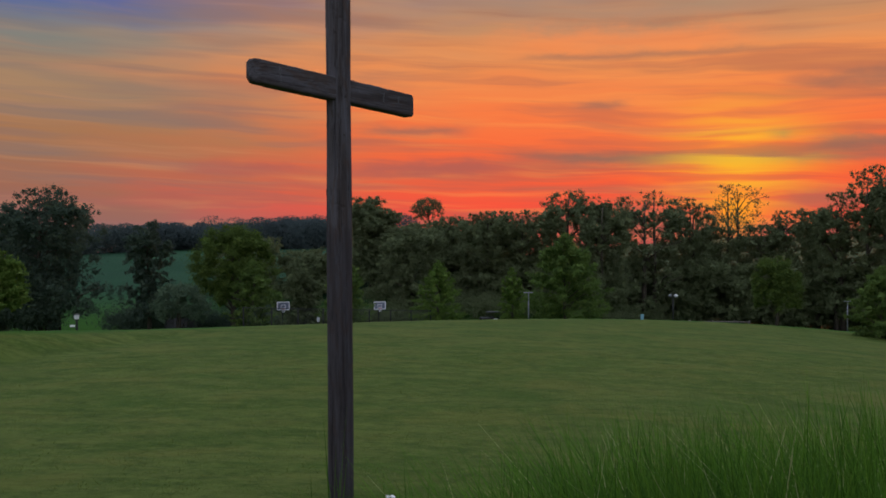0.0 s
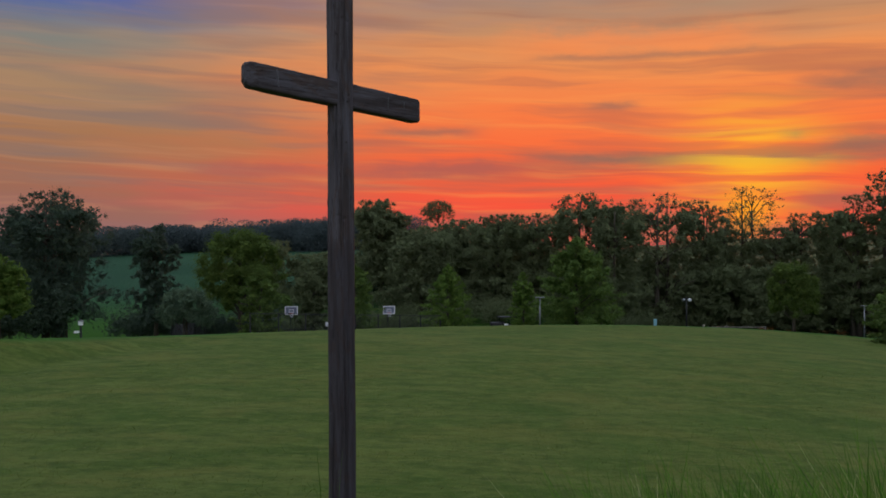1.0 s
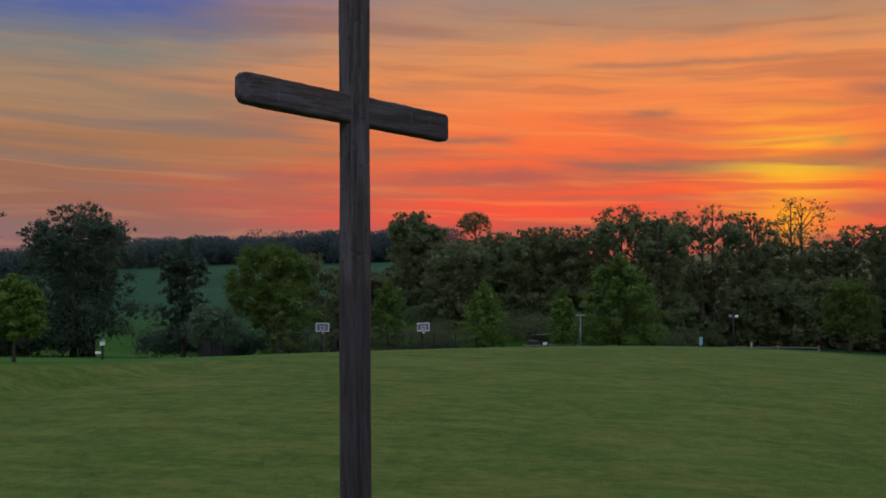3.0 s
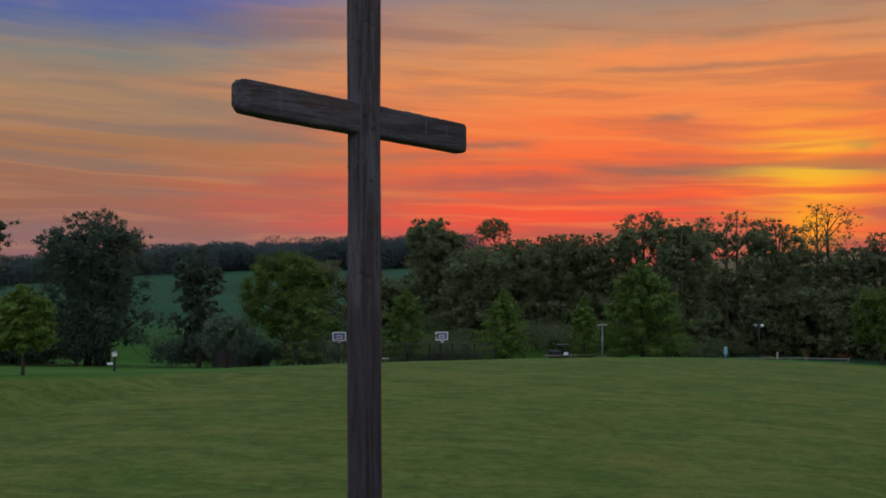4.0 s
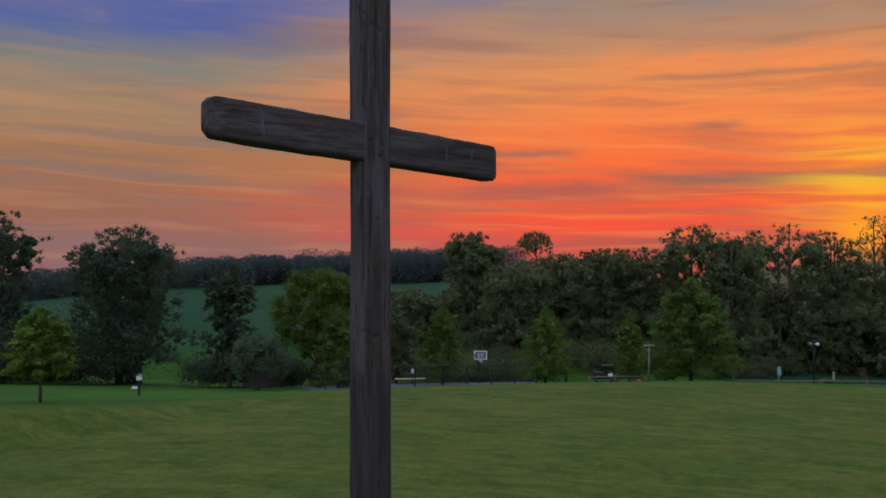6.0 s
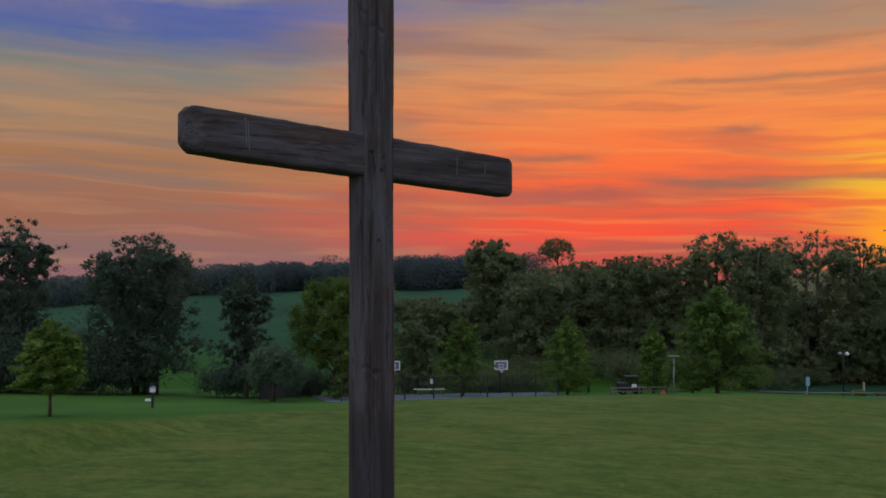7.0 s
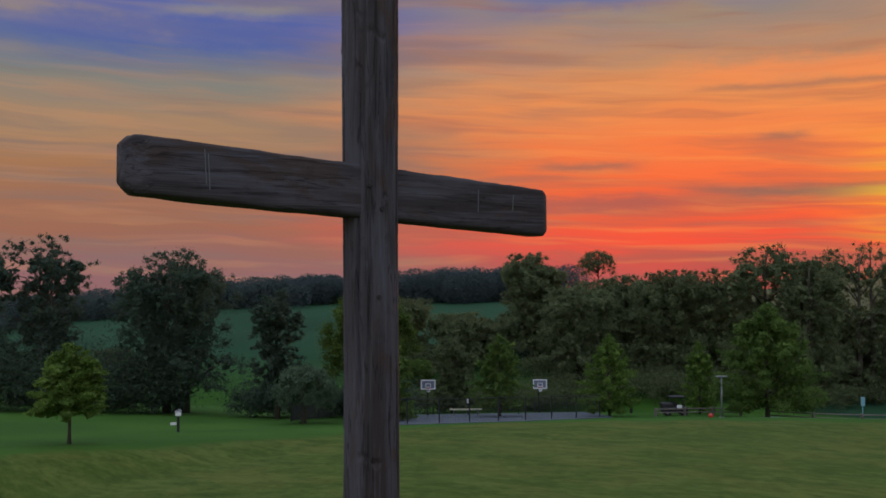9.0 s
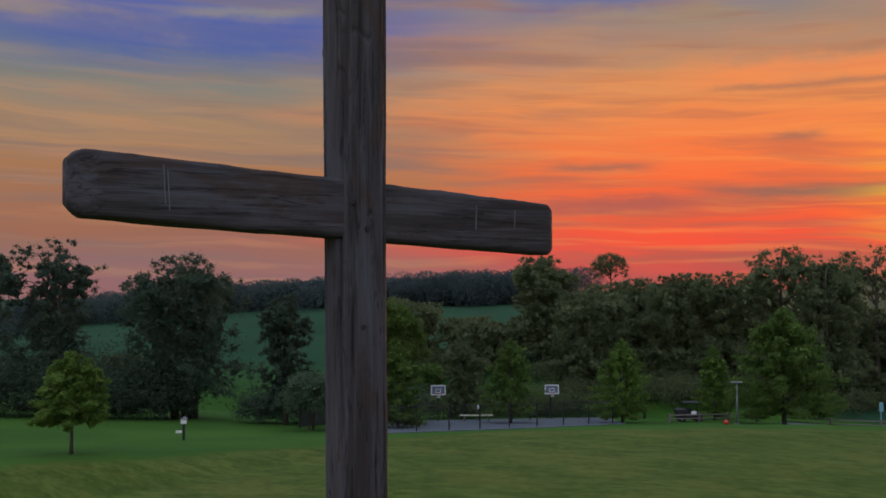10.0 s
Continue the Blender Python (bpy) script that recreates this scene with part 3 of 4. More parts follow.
def tree(name, x, y, top, w, shape, leaves, size, mat, label, seed, bare=0.2, stems=1, group="", gaps=0.0):
    rng = np.random.default_rng(seed)
    h = top - gz(x, y)
    root = thing(name, (x, y, gz(x, y) - 0.03), label, "shrub" if name == "shrub" else "tree", group)
    cs, sp = [], []
    if shape == "cone":      # rising boughs in loose layers, ragged at the tips
        boughs = int(34 + 6 * h)
        for i in range(boughs):
            t = ((i + rng.random()) / boughs) ** 1.15
            a = 2.4 * i + rng.normal(0, 0.3)
            rad = w / 1.85 * min(1.0, 1.16 * (1.0 - t) ** 0.70) * (0.78 + 0.22 * min(1, t / 0.14)) * rng.uniform(0.70, 1.16)
            z = h * (bare + (0.97 - bare) * t)
            for f in (0.30, 0.52, 0.72, 0.88, 1.0):
                rr = rad * f
                cs.append((rr * math.cos(a + 0.12 * f), rr * math.sin(a + 0.12 * f), z + rr * (0.42 * t - 0.14 + 0.1 * f) + rng.normal(0, 0.012 * h)))
                sp.append(w * (0.085 if f < 0.9 else 0.055) * (1.15 - 0.65 * t) * rng.uniform(0.75, 1.25))
        for z in (0.93, 0.96, 0.985):
            cs.append((rng.normal(0, 0.02 * w), rng.normal(0, 0.02 * w), h * z)); sp.append(0.035 * w)
    elif shape == "dome":    # close lumps over a round crown
        for i in range(190):
            d = rng.normal(0, 1, 3); d /= np.linalg.norm(d)
            if d[2] < -0.6: d[2] *= -1
            rr = rng.uniform(0.62, 0.93) if i > 30 else rng.uniform(0.1, 0.6)
            cs.append((d[0] * rr * w / 2, d[1] * rr * w / 2, h * (bare + (1 - bare) * 0.47) + d[2] * rr * h * (1 - bare) * 0.50)); sp.append(rng.uniform(0.055, 0.115) * w)
    else:                    # field and wood trees: several leaders, each with its own broken, feathery head
        heads = 9 if shape == "wide" else 6
        for k in range(heads):
            a = 2.4 * k + rng.normal(0, 0.3)
            off = w * 0.34 * math.sqrt((k + 0.3) / heads)
            tip = 1.0 - 0.26 * (k / heads) ** 1.2 * rng.uniform(0.5, 1.3)
            for i in range(60):
                t = 1 - (1 - rng.random()) ** 1.25
                fan = w * 0.21 * (0.85 + 0.3 * math.sin(7 * t + k)) * (1.0 if t < 0.80 else max(0.30, 1 - ((t - 0.80) / 0.20) ** 1.8))
                b = rng.random() * 6.283
                rr = fan * rng.random() ** 0.5
                q = off * (0.55 + 0.6 * t)
                cs.append((q * math.cos(a) + rr * math.cos(b), q * math.sin(a) + rr * math.sin(b), h * (bare + (tip * 0.975 - bare) * t)))
                sp.append(w * rng.uniform(0.050, 0.092) * (1.0 if t < 0.65 else 1.0 - 0.45 * (t - 0.65) / 0.35))
            for i in range(22):  # leading sprays
                b, rr = rng.random() * 6.283, w * 0.15 * rng.random() ** 0.6
                cs.append((off * 1.15 * math.cos(a) + rr * math.cos(b), off * 1.15 * math.sin(a) + rr * math.sin(b), h * tip * rng.uniform(0.86, 0.99))); sp.append(w * rng.uniform(0.022, 0.042))
        for i in range(26):      # hanging lower boughs
            a, t = rng.random() * 6.283, rng.uniform(0.08, 0.45)
            for f in (0.7, 0.9, 1.05):
                cs.append((w / 2 * f * math.cos(a), w / 2 * f * math.sin(a), h * (bare + (1 - bare) * t * 0.8) - 0.03 * h * f)); sp.append(w * rng.uniform(0.03, 0.06))
    cs, sp = np.array(cs), np.array(sp)
    if gaps:
        keep = rng.random(len(cs)) > gaps
        cs, sp = cs[keep], sp[keep]
    step = max(1, len(cs) // 26)
    part("trunk", trunk_mesh(rng, h, (0.018 * h + 0.012 * w) * (0.62 if shape == "cone" else 0.45 if name == "shrub" else 0.8), [tuple(q) for q in cs[::step]], bare=bare, stems=stems), BARK, root, soft_edges=True)
    leafage = leaf_cloud(rng, cs, sp, int(leaves * 1.9), size * 0.60, flat=0.6 if shape == "cone" else 0.85, droop=0.25 if shape == "cone" else 0.1)
    if gaps < 0.2:           # the close inside of the crown
        inner = cs[(np.hypot(cs[:, 0], cs[:, 1]) < 0.38 * w) & (cs[:, 2] < 0.84 * h)]
        leafage = np.concatenate([leafage, leaf_cloud(rng, inner, 0.06 * w, int(leaves * 0.16), size * 2.0, flat=0.9)])
    quads("crown", leafage, mat, root, 3)
    return root


# kind, place, top, width, shape, leaf count and size, look
TREES = [
    ("young_tree", 0.36, 24.74, 3.06, 2.45, "cone", 15000, 0.07, LEAF_FRESH, "small fresh green young tree on a thin trunk", 11, 0.33, 1, 0),
    ("tall_tree", 0.92, 49.75, 7.51, 6.14, "tall", 26000, 0.095, LEAF_FIELD_SHADED, "tall dark field tree with an open feathery top", 12, 0.08, 2, 0.1),
    ("tall_tree", 7.8, 46.98, 6.66, 8.2, "wide", 36000, 0.095, LEAF_FIELD_SHADED, "broad tall dark tree with several stems and feathery top", 13, 0.07, 3, 0.05),
    ("tall_tree", 11.49, 39.61, 4.46, 3.19, "tall", 15000, 0.085, LEAF_FIELD_SHADED, "slim dark tree with hanging lower boughs", 14, 0.16, 1, 0.12),
    ("round_tree", 15.45, 36.89, 4.55, 5.3, "dome", 34000, 0.08, LEAF_ROUND, "round domed dense green tree", 15, 0.1, 1, 0),
    ("shrub", 11.1, 33.9, 1.2, 3.3, "dome", 13000, 0.06, LEAF_GREY, "low grey-green bushy tree at the lawn's edge", 16, 0.05, 3, 0),
    ("young_tree", 15.13, 33.72, 2.2, 2.74, "cone", 12000, 0.065, LEAF_MID, "cone-shaped mid-green tree beside the round one", 17, 0.06, 1, 0),
    ("young_tree", 22.12, 35.27, 2.02, 3.06, "cone", 14000, 0.065, LEAF_MID, "cone-shaped mid-green tree beside the ball court", 18, 0.14, 1, 0),
    ("young_tree", 27.41, 32.9, 1.93, 3.28, "cone", 11000, 0.07, LEAF_FRESH, "young layered tree with light green leaves", 19, 0.1, 1, 0.05),
    ("young_tree", 33.61, 32.89, 1.33, 2.17, "cone", 8000, 0.065, LEAF_FRESH, "slim light green young tree beside a lamp post", 20, 0.08, 1, 0),
    ("large_tree", 33.97, 28.3, 3.55, 5.3, "cone", 36000, 0.08, LEAF_MID, "broad layered conical green tree on short trunk", 21, 0.12, 1, 0),
    ("round_tree", 42.0, 18.51, 2.4, 3.32, "dome", 18000, 0.075, LEAF_ROUND, "dense upright dark green tree by the path", 22, 0.04, 1, 0),
    ("young_tree", 41.17, 11.79, 1.73, 3.48, "cone", 14000, 0.075, LEAF_MID, "spreading green tree by the path", 23, 0.06, 1, 0),
    ("tall_tree", 22.87, 42.05, 1.45, 3.0, "tall", 13000, 0.085, LEAF_DARK, "dark tree behind the ball court", 24, 0.06, 1, 0),
    ("tall_tree", 32.31, 48.05, 6.59, 6.16, "wide", 32000, 0.11, LEAF_DARK, "large dark tree with rounded top in the wood", 25, 0.06, 2, 0),
    ("tall_tree", 43.85, 55.81, 7.1, 3.4, "dome", 8000, 0.075, LEAF_DARK, "airy small-crowned tree standing above the wood", 26, 0.56, 1, 0.22),
    ("tall_tree", -3.48, 52.8, 8.21, 6.23, "tall", 20000, 0.095, LEAF_FIELD_SHADED, "tall dark field tree with an open feathery top", 27, 0.08, 2, 0.1),
    ("shrub", 24.03, 48.97, -0.45, 2.24, "dome", 7000, 0.07, LEAF_MID, "bright green bush behind the ball hoop", 28, 0.03, 2, 0),
    ("wood_tree", 32.36, 43.16, 4.37, 6.07, "tall", 24000, 0.105, LEAF_DARK, "tall dark tree at the edge of the wood", 29, 0.12, 2, 0.03),
    ("wood_tree", 37.56, 44.25, 4.95, 6.43, "tall", 24000, 0.105, LEAF_DARK, "tall dark tree at the edge of the wood", 30, 0.12, 2, 0.03),
    ("wood_tree", 38.33, 41.02, 5.33, 6.24, "tall", 24000, 0.105, LEAF_DARK, "tall dark tree at the edge of the wood", 31, 0.12, 2, 0.03),
    ("wood_tree", 40.43, 39.14, 5.45, 6.23, "tall", 24000, 0.105, LEAF_DARK, "tall dark tree at the edge of the wood", 32, 0.12, 2, 0.03),
    ("wood_tree", 44.48, 37.96, 7.16, 7.78, "tall", 24000, 0.105, LEAF_DARK, "tall dark tree at the edge of the wood", 33, 0.12, 2, 0.03),
    ("wood_tree", 44.64, 34.87, 6.17, 5.43, "tall", 24000, 0.105, LEAF_DARK, "tall dark tree at the edge of the wood", 34, 0.12, 2, 0.03),
    ("wood_tree", 56.01, 40.18, 7.30, 8.73, "tall", 24000, 0.105, LEAF_DARK, "tall dark tree at the edge of the wood", 35, 0.12, 2, 0.03),
    ("wood_tree", 60.99, 39.41, 6.94, 6.55, "tall", 24000, 0.105, LEAF_DARK, "tall dark tree at the edge of the wood", 36, 0.12, 2, 0.03),
    ("wood_tree", 68.13, 39.22, 8.5, 7.6, "wide", 10000, 0.095, LEAF_DARK, "thin open tree with the sunset shining through", 37, 0.12, 2, 0.3),
    ("wood_tree", 65.08, 39.60, 5.29, 6.78, "tall", 24000, 0.105, LEAF_DARK, "tall dark tree at the edge of the wood", 38, 0.12, 2, 0.03),
    ("wood_tree", 69.39, 37.31, 4.48, 6.19, "tall", 24000, 0.105, LEAF_DARK, "tall dark tree at the edge of the wood", 39, 0.12, 2, 0.03),
    ("wood_tree", 70.98, 34.75, 5.89, 6.75, "tall", 24000, 0.105, LEAF_DARK, "tall dark tree at the edge of the wood", 40, 0.12, 2, 0.03),
    ("wood_tree", 68.12, 30.60, 6.04, 6.19, "tall", 24000, 0.105, LEAF_DARK, "tall dark tree at the edge of the wood", 41, 0.12, 2, 0.03),
    ("wood_tree", 67.20, 27.54, 7.22, 6.89, "tall", 24000, 0.105, LEAF_DARK, "tall dark tree at the edge of the wood", 42, 0.12, 2, 0.03),
    ("wood_tree", 68.15, 25.70, 9.39, 6.19, "tall", 24000, 0.105, LEAF_DARK, "tall dark tree at the edge of the wood", 43, 0.12, 2, 0.03),
    ("wood_tree", 69.29, 23.34, 8.73, 8.94, "tall", 24000, 0.105, LEAF_DARK, "tall dark tree at the edge of the wood", 44, 0.12, 2, 0.03),
    ("wood_tree", 72.71, 21.23, 7.34, 8.98, "tall", 24000, 0.105, LEAF_DARK, "tall dark tree at the edge of the wood", 45, 0.12, 2, 0.03),
]
for kind_, x, y, top, w, shape, leaves, size, mat, label, seed, bare, stems, gaps in TREES:
    tree(kind_, x, y, top, w, shape, leaves, size, mat, label, seed, bare, stems, "trees of the wood" if kind_ == "wood_tree" else "", gaps)

# a second, lower row that closes the wood behind
rng0 = np.random.default_rng(77)
row = [tree("wood_tree", 40.0, 50.0, 4.6, 6.4, "tall", 12000, 0.14, LEAF_DARK, "dark tree deep inside the wood", 401, 0.05, 2, "trees of the wood"),
       tree("wood_tree", 44.5, 47.5, 4.9, 6.6, "wide", 12000, 0.14, LEAF_DARK, "dark tree deep inside the wood", 402, 0.05, 2, "trees of the wood")]
for i in range(14):
    x, y = 50.0 + 2.2 * i, 48.0 - 2.0 * i
    copy_thing(row[i % 2], pose(x, y, gz(x, y) - 0.05, 0, 0, 70 * i))
for x, y, s in ((28.0, 50.0, 0), (24.0, 53.0, 1), (5.0, 54.0, 0), (-9.0, 55.0, 1), (-14.0, 52.0, 0), (-7.0, 58.0, 1), (1.5, 57.0, 0), (79.5, 17.5, 1), (82.0, 11.0, 0)):
    copy_thing(row[s], pose(x, y, gz(x, y) - 1.0, 0, 0, 50 * x))


def thicket(name, line, count, size, mat, label, seed, high, deep):
    """Undergrowth or far woods along a line on the ground: uncountable clumps in one mesh."""
    rng = np.random.default_rng(seed)
    line = np.array(line, float)
    seg = rng.integers(0, len(line) - 1, max(60, count // (160 if deep < 2 else 620)))
    f = rng.random(len(seg))[:, None]
    c = line[seg] * (1 - f) + line[seg + 1] * f + rng.normal(0, deep, (len(seg), 2))
    hh = high * rng.uniform(0.6 if deep > 2 else 0.35, 1.0, len(seg))
    g = ground_height(c[:, 0], c[:, 1])
    centres = np.column_stack([c, g + hh * (0.45 if deep > 2 else 0.55)])
    verts = leaf_cloud(rng, centres, hh * (0.62 if deep < 2 else 0.55), count, size, flat=0.95, hard=deep > 2)
    ob = quads(name, verts, mat, None, 3)
    return tagged(ob, label, "undergrowth" if high < 2 else "woods", kind="stuff")


thicket("undergrowth", [(19.0, 44.0), (26.0, 43.0), (32.0, 40.2), (38.0, 36.8), (43.5, 34.6)], 70000, 0.06, LEAF_DARK, "dark brush between the ball court and the wood", 8, 1.9, 0.8)
thicket("undergrowth", [(30, 45), (38, 41), (45, 39), (56, 39)], 50000, 0.07, LEAF_DARK, "dark brushy undergrowth along the wood's edge", 1, 1.6, 0.9)
thicket("undergrowth", [(10.6, 43.2), (13, 41), (19, 39.8)], 34000, 0.06, LEAF_FIELD_SHADED, "dark brushy undergrowth below the slim tree", 7, 2.2, 0.8)
thicket("undergrowth", [(-16, 50), (0, 48.8), (7.2, 46.4)], 110000, 0.07, LEAF_FIELD_SHADED, "dark brushy undergrowth below the field trees", 2, 4.0, 1.0)
thicket("far_woods", [(39.6, 84.0), (46.0, 80.2), (52.5, 76.2)], 110000, 0.10, LEAF_FAR_HAZE, "distant wooded ridge above the farm field", 3, 4.0, 2.05)
thicket("far_woods", [(29.0, 89.1), (36.0, 86.3), (43.0, 82.1)], 100000, 0.10, LEAF_FAR_HAZE, "distant wooded ridge above the farm field", 5, 3.3, 2.05)
thicket("far_woods", [(-36.8, 101.7), (-8.8, 100.3), (12.2, 96.8), (29.0, 88.4)], 150000, 0.11, LEAF_FAR_HAZE, "low distant woods behind the farm field", 6, 3.4, 2.05)
thicket("hedge", [(57, 39), (66, 35), (73, 27), (78, 18)], 16000, 0.10, LEAF_DARK, "low dark brush below the tree trunks", 4, 0.9, 0.7)


# ---------------------------------------------------------------- ball court and park furniture
def sheet(name, corners, mat, label, category, lift=0.03, step=0.8):
    """A paved sheet that lies on the ground between four corners."""
    a, b, c, d = (np.array(q, float) for q in corners)
    n = int(max(np.linalg.norm(b - a), np.linalg.norm(c - b)) / step) + 2
    bm = bmesh.new()
    grid = []
    for i in range(n):
        row = []
        for j in range(n):
            s, t = i / (n - 1), j / (n - 1)
            q = (a * (1 - s) + b * s) * (1 - t) + (d * (1 - s) + c * s) * t
            row.append(bm.verts.new((q[0], q[1], gz(*q) + lift)))
        grid.append(row)
    for i in range(n - 1):
        for j in range(n - 1):
            bm.faces.new((grid[i][j], grid[i + 1][j], grid[i + 1][j + 1], grid[i][j + 1]))
    bmesh.ops.recalc_face_normals(bm, faces=bm.faces)
    if bm.faces[:][0].normal.z < 0:
        bmesh.ops.reverse_faces(bm, faces=bm.faces)
    rim = bmesh.ops.extrude_edge_only(bm, edges=[e for e in bm.edges if e.is_boundary])
    bmesh.ops.translate(bm, verts=[g for g in rim["geom"] if isinstance(g, bmesh.types.BMVert)], vec=(0, 0, -0.12))
    return tagged(part(name, bm, mat), label, category, kind="structure")


sheet("court_pavement", [(11.8, 28.6), (15.6, 40.9), (30.4, 38.4), (26.6, 31.6)], COURT, "grey-blue paved ball court behind the hill", "court")
sheet("path", [(35.2, 29.4), (36.6, 31.2), (47.0, 24.8), (45.6, 22.6)], COURT, "grey-blue paved path past the trees", "path")


def hoop(x, y, turn, lean):
    root = thing("basketball_hoop", (x, y, gz(x, y)), "black-poled ball hoop with white-lined grey backboard", "hoop", "ball hoops of the court", turn)
    bm = tube(bmesh.new(), [(0, 0.55, -0.05), (0, 0.55, 1.15), (0, 0.32, 1.6)], [0.055, 0.05, 0.04], 10)
    part("pole", bm, BLACK, root)
    bm = bmesh.new()
    for z in (1.56, 1.84):
        tube(bm, [(0, 0.45, z - 0.12), (0, 0.03, z)], [0.022, 0.022], 6)
    part("bracket", bm, BLACK, root)
    board = part("backboard", box(bmesh.new(), (0.80, 0.03, 0.53), (0, 0, 1.70), 0.006), SMOKE, root)
    bm = bmesh.new()
    w = 0.06
    for sx in (-1, 1):
        box(bm, (w, 0.012, 0.53), (sx * (0.4 - w / 2), -0.022, 1.70))
    for z in (1.70 - 0.265 + w / 2, 1.70 + 0.265 - w / 2):
        box(bm, (0.80 - 2 * w, 0.012, w), (0, -0.022, z))
    part("board_border", bm, WHITE, board)
    bm = bmesh.new()
    for sx in (-1, 1):
        box(bm, (0.035, 0.012, 0.22), (sx * 0.13, -0.022, 1.66))
    for z in (1.57, 1.75):
        box(bm, (0.225, 0.012, 0.035), (0, -0.022, z))
    part("target_square", bm, WHITE, board)
    bm = bmesh.new()
    ring = [(0.12 * math.cos(a), -0.17 + 0.12 * math.sin(a), 1.52) for a in (2 * math.pi * k / 20 for k in range(21))]
    tube(bm, ring, [0.012] * 21, 6, caps=False)
    part("rim", bm, RED, root)
    bm = bmesh.new()
    for k in range(12):
        a = 2 * math.pi * k / 12
        for s in (-1, 1):
            b = a + s * 0.5
            tube(bm, [(0.118 * math.cos(a), -0.17 + 0.118 * math.sin(a), 1.515), (0.07 * math.cos(b), -0.17 + 0.07 * math.sin(b), 1.30)], [0.005, 0.005], 4)
    part("net", bm, WHITE, root)
    return root


hoop(19.80, 39.02, -24.0, 0)
hoop(26.42, 38.01, -26.0, 0)


def fence_run(name, start, end, n, high, label, screen=False):
    start, end = np.array(start, float), np.array(end, float)
    root = thing(name, (*start, gz(*start)), label, "fence")
    base = gz(*start)
    pts_ = [start + (end - start) * i / (n - 1) for i in range(n)]
    for q in pts_:
        z = gz(*q) - base
        bm = tube(bmesh.new(), [(q[0] - start[0], q[1] - start[1], z - 0.1), (q[0] - start[0], q[1] - start[1], z + high)], [0.035, 0.035], 8)
        part("post", bm, BLACK, root)
    for a, b in zip(pts_, pts_[1:]):
        za, zb = gz(*a) - base, gz(*b) - base
        a3, b3 = Vector((a[0] - start[0], a[1] - start[1], za)), Vector((b[0] - start[0], b[1] - start[1], zb))
        up = Vector((0, 0, 1))
        part("rail", tube(bmesh.new(), [a3 + up * (high - 0.04), b3 + up * (high - 0.04)], [0.016, 0.016], 6), BLACK, root)
        bm = bmesh.new()
        count = int((b3 - a3).length / (0.07 if screen else 0.14))
        for k in range(count):
            for s in (-1, 1):
                f0, f1 = k / count, (k + s * (3 if not screen else 6)) / count
                f1c = min(1, max(0, f1))
                g = abs((f1c - f0) / ((f1 - f0) or 1))
                p, q = a3.lerp(b3, f0) + up * 0.04, a3.lerp(b3, f1c) + up * (0.04 + (high - 0.1) * g)
                tube(bm, [p, q], [0.004 if not screen else 0.012] * 2, 3, caps=False)
        part("wire_mesh", bm, BLACK, root)
    return root


fence_run("court_fence", (12.6, 29.6), (26.4, 32.4), 9, 1.15, "thin black wire fence in front of the ball court")
fence_run("court_fence", (11.2, 36.4), (16.6, 42.0), 6, 0.95, "dark wire fence with screening beside the court", True)
fence_run("court_fence", (17.2, 42.2), (31.2, 38.8), 8, 0.6, "low dark wire fence behind the ball court")


def rail_fence(points, high, label):
    root = thing("rail_fence", (*points[0], gz(*points[0])), label, "fence")
    base = Vector(root.matrix_world.translation)
    P = [Vector((x, y, gz(x, y))) - base for x, y in points]
    for q in P:
        part("post", box(bmesh.new(), (0.11, 0.11, high + 0.15), (q.x, q.y, q.z + high / 2 - 0.05), 0.012), RAILWOOD, root)
    for a, b in zip(P, P[1:]):
        for f in (0.45, 0.88):
            part("rail", tube(bmesh.new(), [a + Vector((0, 0, high * f)), b + Vector((0, 0, high * f))], [0.035, 0.035], 6), RAILWOOD, root)
    return root


rail_fence([(34.2, 28.6), (36.0, 27.2), (38.0, 25.9), (40.0, 24.5), (42.0, 23.1), (44.0, 21.7)], 0.48, "low grey wooden rail fence along the path")
rail_fence([(29.4, 31.6), (31.2, 31.4), (33.0, 31.2), (34.8, 31.0)], 0.42, "low grey wooden rail fence beside the cart")


def lamp_post(x, y, top, kind_):
    z0 = gz(x, y)
    h = top - z0
    root = thing("lamp_post", (x, y, z0), "slim grey lamp post with flat T-shaped head" if kind_ == "tee" else "dark lamp post with a pair of white lamp heads", "lamp", turn=-32)
    part("pole", tube(bmesh.new(), [(0, 0, -0.1), (0, 0, h)], [0.05, 0.04], 10), STEEL if kind_ == "tee" else BLACK, root, soft_edges=True)
    part("base_plate", box(bmesh.new(), (0.24, 0.24, 0.05), (0, 0, 0.02), 0.008), STEEL, root)
    if kind_ == "tee":
        part("lamp_head", box(bmesh.new(), (0.56, 0.2, 0.07), (0, 0, h + 0.03), 0.02), STEEL, root, "flat grey lamp head")
    else:
        part("arm", tube(bmesh.new(), [(-0.22, 0, h - 0.05), (0, 0, h + 0.05), (0.22, 0, h - 0.05)], [0.03, 0.03, 0.03], 6), BLACK, root)
        for s in (-1, 1):
            bm = bmesh.new()
            bmesh.ops.create_uvsphere(bm, u_segments=12, v_segments=8, radius=0.15, matrix=Matrix.Translation((s * 0.24, 0, h - 0.12)) @ Matrix.Diagonal((1, 1, 0.8, 1)))
            part("lamp_head", bm, WHITE if s > 0 else STEEL, root, soft_edges=True)
    return root


lamp_post(31.0, 28.5, -0.12, "tee")
lamp_post(51.7, 33.7, -1.35, "pair")
lamp_post(63.4, 25.5, -2.05, "tee")


